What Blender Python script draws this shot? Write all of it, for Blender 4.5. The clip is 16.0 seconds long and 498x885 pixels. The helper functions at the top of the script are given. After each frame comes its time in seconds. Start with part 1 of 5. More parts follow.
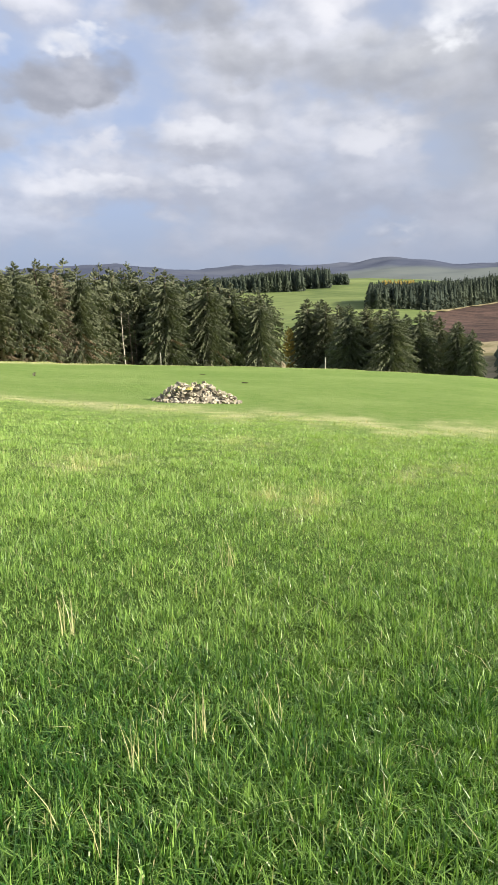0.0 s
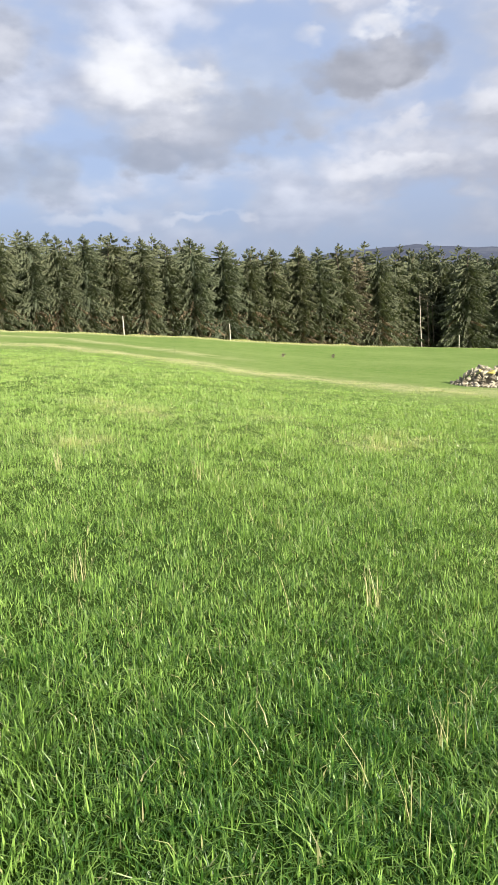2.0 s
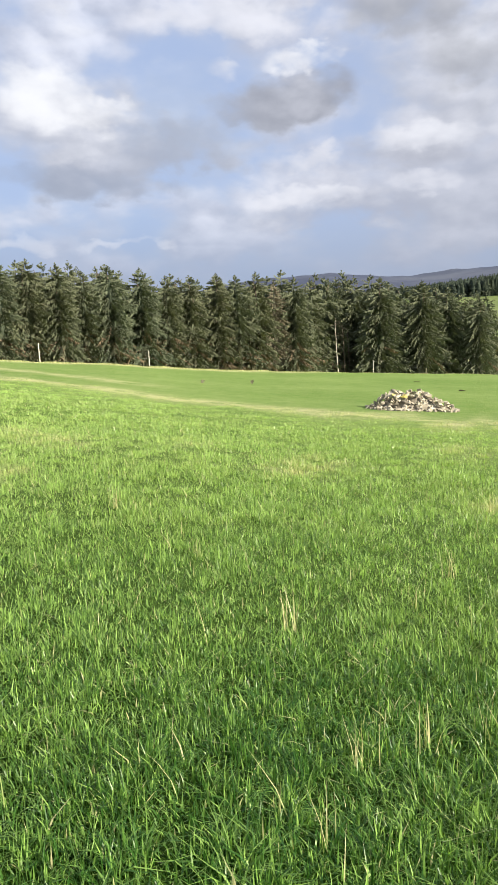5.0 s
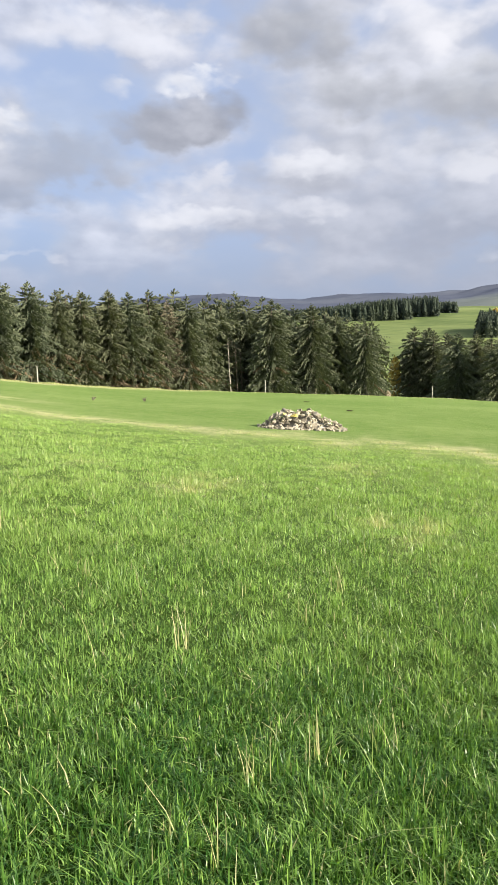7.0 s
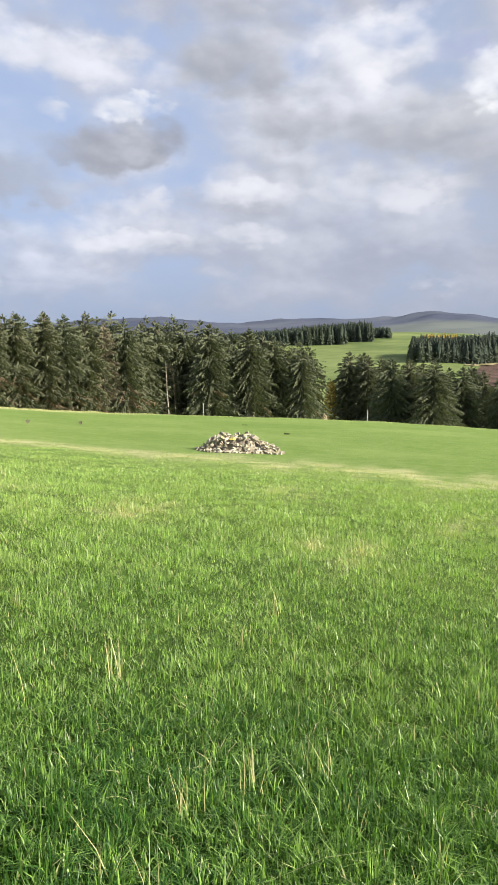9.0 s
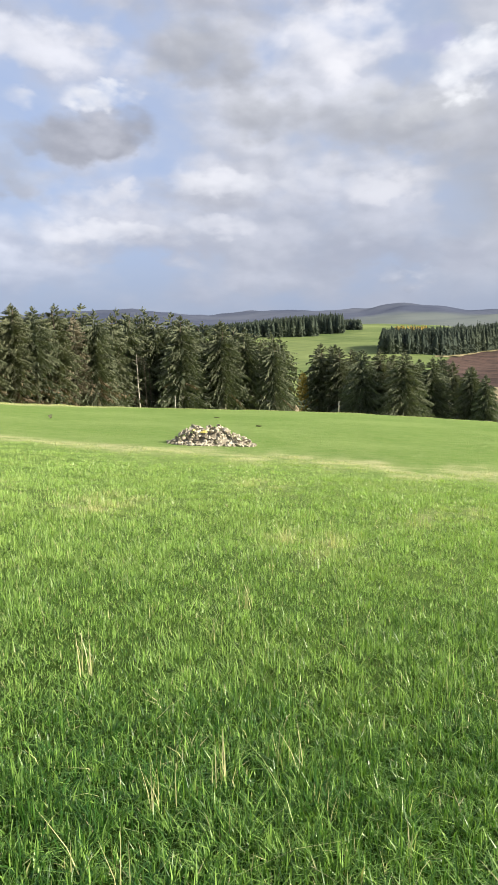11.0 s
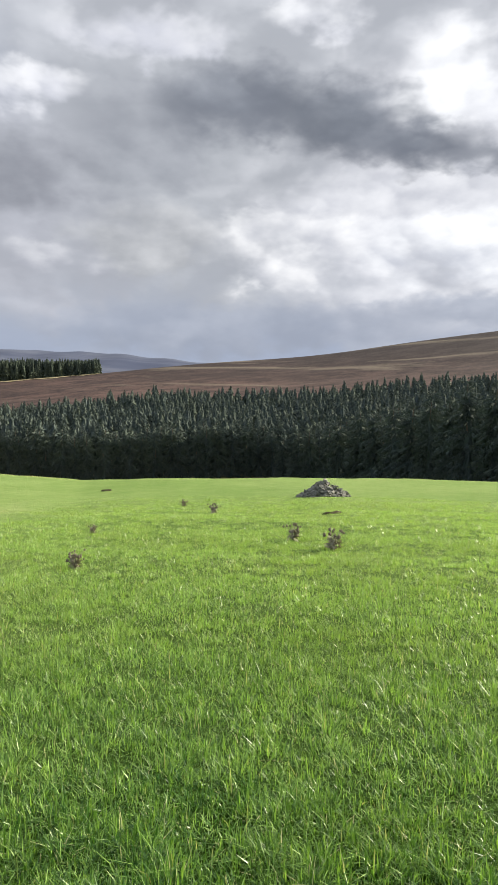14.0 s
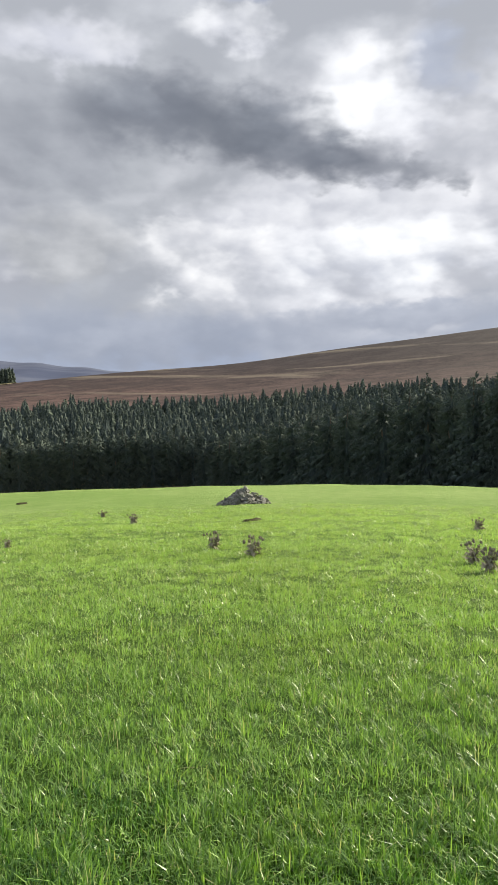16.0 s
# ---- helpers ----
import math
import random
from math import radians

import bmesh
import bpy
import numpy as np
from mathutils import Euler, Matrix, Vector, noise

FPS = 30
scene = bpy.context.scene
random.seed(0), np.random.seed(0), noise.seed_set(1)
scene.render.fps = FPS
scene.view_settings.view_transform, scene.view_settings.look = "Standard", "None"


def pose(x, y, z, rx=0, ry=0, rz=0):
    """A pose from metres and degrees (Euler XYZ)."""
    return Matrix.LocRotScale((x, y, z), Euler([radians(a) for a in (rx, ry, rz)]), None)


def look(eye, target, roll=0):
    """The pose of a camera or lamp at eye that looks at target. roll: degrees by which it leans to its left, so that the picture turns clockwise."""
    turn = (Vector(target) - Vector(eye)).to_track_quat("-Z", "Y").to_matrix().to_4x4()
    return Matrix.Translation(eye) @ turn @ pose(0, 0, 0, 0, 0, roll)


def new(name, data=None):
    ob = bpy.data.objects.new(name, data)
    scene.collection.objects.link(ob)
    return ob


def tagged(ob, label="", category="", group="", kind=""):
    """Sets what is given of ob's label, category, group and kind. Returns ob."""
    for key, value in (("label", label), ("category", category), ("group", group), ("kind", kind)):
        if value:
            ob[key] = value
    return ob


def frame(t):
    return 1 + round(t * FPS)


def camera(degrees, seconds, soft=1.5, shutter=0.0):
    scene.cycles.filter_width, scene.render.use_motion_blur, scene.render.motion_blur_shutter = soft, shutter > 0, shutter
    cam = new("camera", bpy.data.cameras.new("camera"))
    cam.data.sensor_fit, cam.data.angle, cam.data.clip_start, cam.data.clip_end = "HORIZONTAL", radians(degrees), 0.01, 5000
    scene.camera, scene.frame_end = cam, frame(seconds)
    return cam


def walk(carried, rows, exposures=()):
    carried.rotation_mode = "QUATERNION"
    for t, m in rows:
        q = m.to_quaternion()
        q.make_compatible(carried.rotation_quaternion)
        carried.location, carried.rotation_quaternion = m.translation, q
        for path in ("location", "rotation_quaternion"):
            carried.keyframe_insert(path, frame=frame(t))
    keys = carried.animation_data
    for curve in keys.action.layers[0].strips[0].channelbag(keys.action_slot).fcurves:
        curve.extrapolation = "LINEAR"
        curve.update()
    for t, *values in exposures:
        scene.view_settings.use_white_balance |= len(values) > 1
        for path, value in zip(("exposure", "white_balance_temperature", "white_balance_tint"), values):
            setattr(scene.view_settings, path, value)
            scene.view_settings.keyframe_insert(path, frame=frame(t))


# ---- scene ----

# ---------------------------------------------------------------- camera
cam = camera(38.8, 16.0)
ROWS = [
    (0.0, -0.000, 0.000, 1.500, 80.20, 1.48, -0.26),
    (0.5, -0.058, -0.004, 1.491, 80.60, 2.60, 10.96),
    (1.0, -0.068, -0.037, 1.499, 80.64, 3.66, 17.59),
    (1.5, -0.100, -0.042, 1.489, 80.08, 3.24, 21.27),
    (2.0, -0.111, -0.058, 1.491, 79.65, 2.63, 23.09),
    (2.5, -0.109, -0.063, 1.494, 79.82, 2.17, 23.34),
    (3.0, -0.107, -0.071, 1.496, 80.22, 1.99, 22.40),
    (3.5, -0.098, -0.059, 1.492, 80.71, 2.26, 20.89),
    (6.0, -0.065, -0.046, 1.489, 81.80, 2.38, 13.00),
    (6.5, -0.066, -0.044, 1.484, 82.12, 1.99, 10.59),
    (7.0, -0.069, -0.039, 1.475, 82.66, 1.37, 8.09),
    (7.5, -0.067, -0.044, 1.478, 83.25, 1.03, 5.96),
    (8.0, -0.062, -0.044, 1.479, 83.79, 0.85, 4.54),
    (8.5, -0.055, -0.042, 1.480, 84.20, 0.90, 3.65),
    (9.0, -0.050, -0.040, 1.483, 84.42, 0.99, 3.12),
    (11.5, -0.035, -0.039, 1.495, 83.44, 1.22, -0.05),
    (12.0, -0.031, -0.036, 1.494, 82.92, 1.33, -2.20),
    (12.5, 0.097, 0.055, 1.461, 81.61, 1.89, -10.85),
    (12.6, 0.086, 0.018, 1.449, 81.45, 1.92, -13.83),
    (12.8, 0.105, -0.008, 1.478, 81.89, 0.89, -20.52),
    (13.0, 0.100, -0.029, 1.489, 84.02, -0.67, -27.56),
    (13.2, 0.108, -0.038, 1.514, 86.08, -0.37, -31.71),
    (13.5, 0.105, -0.041, 1.512, 87.06, -0.23, -35.07),
    (14.0, 0.157, -0.027, 1.520, 86.63, 0.08, -43.19),
    (14.5, 0.189, -0.039, 1.512, 86.97, 0.31, -48.02),
    (15.0, 0.187, -0.025, 1.498, 87.78, -0.05, -49.39),
    (15.5, 0.163, -0.061, 1.514, 87.72, 0.51, -49.55),
    (16.0, 0.139, -0.093, 1.530, 87.25, 0.72, -49.66),
]
walk(cam, [(t, pose(x, y, z, rx, ry, rz)) for t, x, y, z, rx, ry, rz in ROWS], [(0.0, 1.2), (12.5, 1.22), (13.0, 1.46), (13.5, 1.3), (14.0, 1.22), (15.0, 1.2), (16.0, 1.2)])

# ---------------------------------------------------------------- light
SUN_AZ, SUN_EL = -106.0, 24.0     # degrees to the left of +y, degrees above the horizon


def heading(az, el=0.0):
    a, e = radians(az), radians(el)
    return Vector((-math.sin(a) * math.cos(e), math.cos(a) * math.cos(e), math.sin(e)))


sun_data = bpy.data.lights.new("sun", "SUN")
sun_data.energy, sun_data.angle, sun_data.color = 5.0, radians(0.6), (1.0, 0.91, 0.74)
sun_lamp = new("sun", sun_data)
sun_lamp.matrix_world = look(heading(SUN_AZ, SUN_EL) * 50, (0, 0, 0))


class Nodes:
    """A short hand for node trees."""

    def __init__(self, tree):
        self.tree = tree

    def add(self, kind, *values, **settings):
        n = self.tree.nodes.new(kind)
        for key, value in settings.items():
            setattr(n, key, value)
        for i, v in enumerate(values):
            self.put(n.inputs[i], v)
        return n

    def put(self, socket, v):
        if v is None:
            return
        if isinstance(v, bpy.types.NodeSocket):
            self.tree.links.new(v, socket)
        else:
            socket.default_value = v

    def math(self, op, a, b=None, c=None):
        return self.add("ShaderNodeMath", a, b, c, operation=op).outputs[0]

    def ramp(self, v, a, b, lo=0.0, hi=1.0, smooth=True):
        n = self.add("ShaderNodeMapRange", v, a, b, lo, hi)
        n.interpolation_type = "SMOOTHSTEP" if smooth else "LINEAR"
        return n.outputs[0]

    def mix(self, f, a, b, blend="MIX"):
        n = self.add("ShaderNodeMix", data_type="RGBA", blend_type=blend)
        self.put(n.inputs[0], f), self.put(n.inputs[6], a), self.put(n.inputs[7], b)
        return n.outputs[2]

    def noise(self, vec, scale, detail=4.0, rough=0.55, distort=0.0, lac=2.0):
        n = self.add("ShaderNodeTexNoise")
        self.put(n.inputs["Vector"], vec)
        n.inputs["Scale"].default_value, n.inputs["Detail"].default_value = scale, detail
        n.inputs["Roughness"].default_value, n.inputs["Distortion"].default_value = rough, distort
        n.inputs["Lacunarity"].default_value = lac
        return n.outputs["Fac"]

    def xyz(self, x, y, z):
        return self.add("ShaderNodeCombineXYZ", x, y, z).outputs[0]

    def scaled(self, vec, s):
        return self.add("ShaderNodeVectorMath", vec, s, operation="MULTIPLY").outputs[0]


def rgb(r, g, b):
    return (r, g, b, 1.0)


def cloud_group():
    """One bank of cloud laid over the sky behind it: lit from above, grey below, torn edges."""
    g = bpy.data.node_groups.new("cloud_bank", "ShaderNodeTree")
    for name, kind in (("Back", "NodeSocketColor"), ("Az", "NodeSocketFloat"), ("El", "NodeSocketFloat"), ("Torn", "NodeSocketFloat"),
                       ("Fine", "NodeSocketFloat"), ("Relief", "NodeSocketFloat"), ("Az0", "NodeSocketFloat"), ("El0", "NodeSocketFloat"), ("W", "NodeSocketFloat"),
                       ("H", "NodeSocketFloat"), ("Light", "NodeSocketColor"), ("Dark", "NodeSocketColor"), ("Amount", "NodeSocketFloat"),
                       ("Lift", "NodeSocketFloat"), ("Rag", "NodeSocketFloat")):
        g.interface.new_socket(name, in_out="INPUT", socket_type=kind)
    g.interface.new_socket("Sky", in_out="OUTPUT", socket_type="NodeSocketColor")
    k = Nodes(g)
    i, o = k.add("NodeGroupInput").outputs, k.add("NodeGroupOutput")
    u = k.math("DIVIDE", k.math("SUBTRACT", i["Az"], i["Az0"]), i["W"])
    v = k.math("DIVIDE", k.math("SUBTRACT", i["El"], i["El0"]), i["H"])
    d = k.math("SUBTRACT", 1.0, k.math("ADD", k.math("MULTIPLY", u, u), k.math("MULTIPLY", v, v)))
    torn = k.math("MULTIPLY", k.math("SUBTRACT", i["Torn"], 0.5), k.math("MULTIPLY", i["Rag"], 4.0))
    fine = k.math("MULTIPLY", k.math("SUBTRACT", i["Fine"], 0.5), k.math("MULTIPLY", i["Rag"], 2.0))
    m = k.math("MULTIPLY", k.ramp(k.math("ADD", k.math("ADD", d, torn), fine), -0.2, 1.0), i["Amount"])
    shade = k.math("ADD", k.math("ADD", k.math("MULTIPLY", v, 0.45), i["Lift"]), k.math("ADD", k.math("MULTIPLY", k.math("SUBTRACT", i["Torn"], 0.5), 2.4), k.math("MULTIPLY", i["Relief"], 1.0)))
    col = k.mix(k.ramp(shade, -0.7, 0.9), i["Dark"], i["Light"])
    k.put(o.inputs[0], k.mix(m, i["Back"], col))
    return g


def build_world():
    w = bpy.data.worlds.new("sky")
    scene.world = w
    w.use_nodes = True
    k = Nodes(w.node_tree)
    w.node_tree.nodes.clear()
    sky = k.add("ShaderNodeTexSky", sky_type="NISHITA", sun_disc=False, sun_elevation=radians(SUN_EL), sun_rotation=radians(-SUN_AZ))
    sky.air_density, sky.dust_density, sky.ozone_density = 1.0, 1.5, 1.0
    blue = k.mix(1.0, sky.outputs[0], rgb(0.105, 0.105, 0.105), "MULTIPLY")
    sep = k.add("ShaderNodeSeparateXYZ", k.add("ShaderNodeTexCoord").outputs["Generated"]).outputs
    deg = 57.29578
    el0 = k.math("MULTIPLY", k.math("ARCSINE", sep[2]), deg)
    az0 = k.math("MULTIPLY", k.math("ARCTAN2", k.math("MULTIPLY", sep[0], -1.0), sep[1]), deg)
    # the clouds thin out and flatten towards the horizon
    flat = k.math("ADD", el0, 0.0)
    p = k.xyz(k.math("MULTIPLY", az0, 0.1), k.math("MULTIPLY", flat, 0.17), 0.0)
    torn = k.noise(p, 1.15, 4.5, 0.50, 0.15)
    soft = k.noise(p, 0.55, 3.0, 0.5, 0.3)
    puffs, bulges = [], []
    for scale, seed in ((1.5, 0.0), (3.8, 7.3)):
        vor = k.add("ShaderNodeTexVoronoi", feature="SMOOTH_F1", voronoi_dimensions="3D")
        bent = k.add("ShaderNodeVectorMath", p, k.scaled(k.xyz(torn, soft, seed), (0.8, 0.8, 1.0)), operation="ADD").outputs[0]
        k.put(vor.inputs["Vector"], bent)
        vor.inputs["Scale"].default_value, vor.inputs["Smoothness"].default_value = scale, 0.5
        puffs.append(vor.outputs["Distance"])
        # each billow is lit on the side turned to the sun, up and to the right
        off = k.add("ShaderNodeVectorMath", bent, vor.outputs["Position"], operation="SUBTRACT").outputs[0]
        dot = k.add("ShaderNodeVectorMath", off, (-0.55 * scale, 0.83 * scale, 0.0), operation="DOT_PRODUCT").outputs["Value"]
        bulges.append(dot)
    puff = k.math("ADD", k.math("MULTIPLY", puffs[0], 0.20), k.math("MULTIPLY", puffs[1], 0.10))
    torn = k.math("SUBTRACT", k.math("ADD", torn, 0.115), puff)
    fine = k.noise(p, 2.6, 3.0, 0.45, 0.0)
    shifted = k.add("ShaderNodeVectorMath", p, (-0.09, 0.10, 0.0), operation="ADD").outputs[0]
    slope = k.math("SUBTRACT", k.noise(p, 1.7, 5.0, 0.5, 0.0), k.noise(shifted, 1.7, 5.0, 0.5, 0.0))
    relief = k.math("ADD", k.math("MULTIPLY", slope, 2.0), k.math("ADD", k.math("MULTIPLY", bulges[0], 0.38), k.math("MULTIPLY", bulges[1], 0.22)))
    az = k.math("ADD", az0, k.math("ADD", k.math("MULTIPLY", k.math("SUBTRACT", soft, 0.5), 8.0), k.math("MULTIPLY", k.math("SUBTRACT", fine, 0.5), 5.0)))
    billow = k.noise(p, 5.5, 3.0, 0.5, 0.2)
    el = k.math("ADD", el0, k.math("ADD", k.math("MULTIPLY", k.math("SUBTRACT", torn, 0.5), 3.5), k.math("MULTIPLY", k.math("SUBTRACT", billow, 0.5), 2.2)))
    # thin veil over the blue
    veil = k.mix(k.ramp(k.math("ADD", torn, k.math("MULTIPLY", soft, 0.5)), 0.52, 0.95), rgb(0.44, 0.52, 0.72), rgb(0.64, 0.66, 0.74))
    col = k.mix(0.80, blue, veil)
    # broken cover, lavender grey with paler tops
    cover = k.ramp(k.math("ADD", torn, k.math("ADD", k.math("MULTIPLY", k.math("SUBTRACT", soft, 0.5), 0.6), k.math("MULTIPLY", k.math("SUBTRACT", fine, 0.5), 0.25))), 0.32, 0.60, 0.0, 0.88)
    lit = k.mix(k.ramp(k.math("ADD", relief, k.math("MULTIPLY", k.math("SUBTRACT", torn, 0.5), 1.5)), -0.55, 0.75), rgb(0.43, 0.45, 0.54), rgb(0.76, 0.76, 0.83))
    col = k.mix(cover, col, lit)
    # the sky is closed to the right
    col = k.mix(k.ramp(az0, -30.0, -4.0, 1.0, 0.0), col, k.mix(k.ramp(torn, 0.35, 0.65), rgb(0.40, 0.415, 0.45), rgb(0.56, 0.575, 0.61)))
    # the air near the horizon: slate blue to the left, paler grey to the right
    low = k.ramp(el0, 2.0, 12.0, 1.0, 0.0)
    col = k.mix(k.math("MULTIPLY", low, 0.90), col, rgb(0.32, 0.37, 0.48))
    col = k.mix(1.0, col, k.mix(k.ramp(az0, 2.0, 26.0), rgb(1.0, 1.0, 1.0), rgb(0.97, 1.0, 1.03)), "MULTIPLY")
    g = cloud_group()

    def bank(c, az_, el_, w_, h_, light, dark, amount=1.0, lift=0.25, rag=0.8):
        n = k.add("ShaderNodeGroup", node_tree=g)
        for key, val in (("Back", c), ("Az", az), ("El", el), ("Torn", torn), ("Fine", fine), ("Relief", relief), ("Az0", az_), ("El0", el_), ("W", w_), ("H", h_),
                         ("Light", rgb(*light)), ("Dark", rgb(*dark)), ("Amount", amount), ("Lift", lift), ("Rag", rag)):
            k.put(n.inputs[key], val)
        return n.outputs[0]

    WHITE, PALE, GREY, SLATE = (0.86, 0.86, 0.88), (0.62, 0.63, 0.69), (0.40, 0.41, 0.46), (0.29, 0.32, 0.40)
    MIST = (0.50, 0.51, 0.56)
    # broad grey sheets first
    col = bank(col, 34, 30, 20, 6, PALE, GREY, 0.8, 0.2, 0.6)
    col = bank(col, 4, 28, 22, 6, PALE, GREY, 0.8, 0.2, 0.6)
    col = bank(col, -4, 18, 14, 7.0, (0.70, 0.71, 0.77), (0.46, 0.475, 0.53), 0.85, 0.1, 0.5)
    col = bank(col, 1, 11.0, 16, 3.6, (0.70, 0.71, 0.77), (0.45, 0.465, 0.54), 0.85, 0.1, 0.5)
    col = bank(col, -26, 14, 15, 9.0, (0.51, 0.52, 0.57), (0.37, 0.38, 0.42), 1.0, 0.1, 0.45)
    col = bank(col, -42, 17, 17, 12, (0.47, 0.485, 0.515), (0.35, 0.365, 0.395), 1.0, 0.15, 0.4)
    col = bank(col, -62, 15, 22, 13, (0.72, 0.72, 0.75), (0.47, 0.48, 0.52), 1.0, 0.25, 0.45)
    col = bank(col, -98, 20, 32, 20, (0.86, 0.85, 0.83), MIST, 0.95, 0.3, 0.5)
    # two bright banks behind the viewer, unseen, added as fill for shaded fronts
    col = bank(col, 110, 25, 70, 18, (0.86, 0.86, 0.88), MIST, 0.85, 0.2)
    col = bank(col, 180, 30, 60, 20, (0.80, 0.80, 0.83), MIST, 0.85, 0.2)
    col = bank(col, 20.5, 15.5, 6.5, 5.0, (0.56, 0.62, 0.74), (0.44, 0.50, 0.62), 0.75, 0.1, 0.4)
    col = bank(col, -5, 9.0, 15, 5.0, (0.54, 0.56, 0.64), (0.40, 0.425, 0.50), 0.9, 0.0, 0.4)
    col = bank(col, -56, 12.8, 17, 5.0, (0.86, 0.86, 0.88), (0.56, 0.57, 0.62), 0.9, 0.2, 0.5)
    # the left part: a white heap, grey rags and thin streaks
    col = bank(col, 28.8, 15.3, 8.6, 3.4, (0.70, 0.71, 0.77), (0.42, 0.44, 0.51), 0.95, 0.1, 0.5)
    col = bank(col, 31.4, 17.6, 5.0, 2.6, (0.88, 0.88, 0.90), (0.60, 0.61, 0.67), 0.9, 0.35, 0.55)
    col = bank(col, 27.0, 16.3, 3.6, 1.5, (0.90, 0.90, 0.92), (0.58, 0.59, 0.64), 0.9, 0.2, 0.6)
    col = bank(col, 28.5, 12.0, 8.5, 1.6, (0.44, 0.47, 0.56), (0.33, 0.365, 0.45), 0.9, -0.1, 0.55)
    col = bank(col, 21.5, 13.2, 7.0, 1.4, (0.52, 0.54, 0.62), (0.37, 0.395, 0.47), 0.85, -0.1, 0.55)
    col = bank(col, 39.5, 10.9, 6.0, 2.2, (0.45, 0.51, 0.62), (0.33, 0.37, 0.46), 0.85, 0.0, 0.6)
    col = bank(col, 42, 19, 5.0, 2.4, PALE, SLATE, 0.8, 0.0, 0.6)
    col = bank(col, 25.6, 7.3, 3.4, 0.6, (0.80, 0.80, 0.85), PALE, 0.45, 0.3, 0.5)
    col = bank(col, 35.0, 7.2, 4.0, 0.9, (0.70, 0.72, 0.79), PALE, 0.5, 0.3, 0.5)
    col = bank(col, 18.5, 22.5, 8.0, 1.8, (0.80, 0.80, 0.85), PALE, 0.8, 0.2, 0.6)
    col = bank(col, 20.0, 14.6, 7.0, 1.8, (0.50, 0.53, 0.61), (0.38, 0.41, 0.49), 0.75, -0.1, 0.6)
    # the middle
    col = bank(col, 15.0, 16.5, 6.0, 1.6, (0.54, 0.55, 0.61), (0.34, 0.355, 0.41), 0.9, -0.2, 0.8)
    col = bank(col, 10.6, 17.5, 5.4, 1.8, (0.52, 0.53, 0.59), (0.31, 0.325, 0.38), 0.9, -0.2, 0.8)
    col = bank(col, 16.8, 18.6, 3.0, 1.2, WHITE, PALE, 0.85, 0.2, 0.95)
    col = bank(col, 10.8, 19.5, 3.2, 1.1, WHITE, PALE, 0.85, 0.2, 0.95)
    col = bank(col, 3.0, 12.9, 7.0, 1.8, (0.72, 0.73, 0.78), (0.40, 0.415, 0.48), 0.85, 0.0, 0.55)
    col = bank(col, 10.8, 13.0, 2.4, 0.9, (0.72, 0.72, 0.77), PALE, 0.6, 0.3, 0.6)
    col = bank(col, 4.0, 14.0, 3.0, 1.1, (0.78, 0.78, 0.82), PALE, 0.65, 0.3, 0.6)
    col = bank(col, 9.0, 9.0, 8.0, 1.9, (0.74, 0.75, 0.80), (0.41, 0.43, 0.51), 0.9, 0.0, 0.5)
    col = bank(col, 12.2, 10.2, 4.4, 1.0, (0.80, 0.80, 0.84), PALE, 0.7, 0.3, 0.55)
    col = bank(col, 3.2, 10.5, 3.0, 1.0, (0.78, 0.78, 0.83), PALE, 0.65, 0.3, 0.6)
    col = bank(col, -7.6, 23.0, 6.5, 2.6, (0.84, 0.83, 0.86), PALE, 0.9, 0.4, 0.6)
    col = bank(col, 3.4, 22.5, 4.6, 3.0, (0.48, 0.49, 0.53), (0.35, 0.36, 0.40), 0.9, 0.0, 0.5)
    col = bank(col, -0.4, 18.4, 4.0, 2.2, (0.52, 0.53, 0.57), (0.37, 0.38, 0.42), 0.8, 0.0, 0.5)
    col = bank(col, -10.5, 17.6, 8.0, 2.6, (0.56, 0.57, 0.60), (0.38, 0.39, 0.43), 0.85, 0.0, 0.5)
    col = bank(col, -13.7, 22.2, 2.6, 1.2, (0.45, 0.49, 0.65), (0.40, 0.44, 0.60), 0.85, 0.0, 0.6)
    col = bank(col, -9.8, 13.2, 3.6, 1.1, (0.74, 0.74, 0.78), PALE, 0.6, 0.3, 0.6)
    col = bank(col, -9.0, 8.2, 9.0, 1.8, (0.50, 0.52, 0.60), (0.37, 0.395, 0.475), 0.85, -0.1, 0.5)
    col = bank(col, -11.6, 6.2, 2.4, 0.8, (0.64, 0.66, 0.73), SLATE, 0.75, 0.3, 0.6)
    # the right part: bright heaps round a dark one
    col = bank(col, -17.4, 20.9, 4.2, 2.0, (0.93, 0.93, 0.94), PALE, 1.0, 0.35, 0.65)
    col = bank(col, -26.5, 22.4, 5.0, 2.0, WHITE, PALE, 1.0, 0.3, 0.65)
    col = bank(col, -25.5, 16.9, 7.0, 3.6, (0.40, 0.415, 0.45), (0.25, 0.26, 0.295), 0.95, -0.1, 0.5)
    col = bank(col, -21.0, 12.2, 5.6, 1.4, (0.72, 0.73, 0.75), GREY, 0.9, 0.2, 0.9)
    col = bank(col, -27.5, 10.8, 4.6, 1.6, (0.74, 0.74, 0.76), GREY, 0.9, 0.2, 0.9)
    col = bank(col, -35, 26.6, 7, 2.4, (0.76, 0.76, 0.79), PALE, 0.9, 0.2, 0.9)
    col = bank(col, -34.5, 20.4, 7.0, 4.4, (0.41, 0.425, 0.46), (0.28, 0.295, 0.33), 0.9, 0.0, 0.5)
    col = bank(col, -55.0, 30.5, 9.0, 2.2, (0.42, 0.46, 0.58), (0.31, 0.35, 0.46), 0.9, 0.0, 0.5)
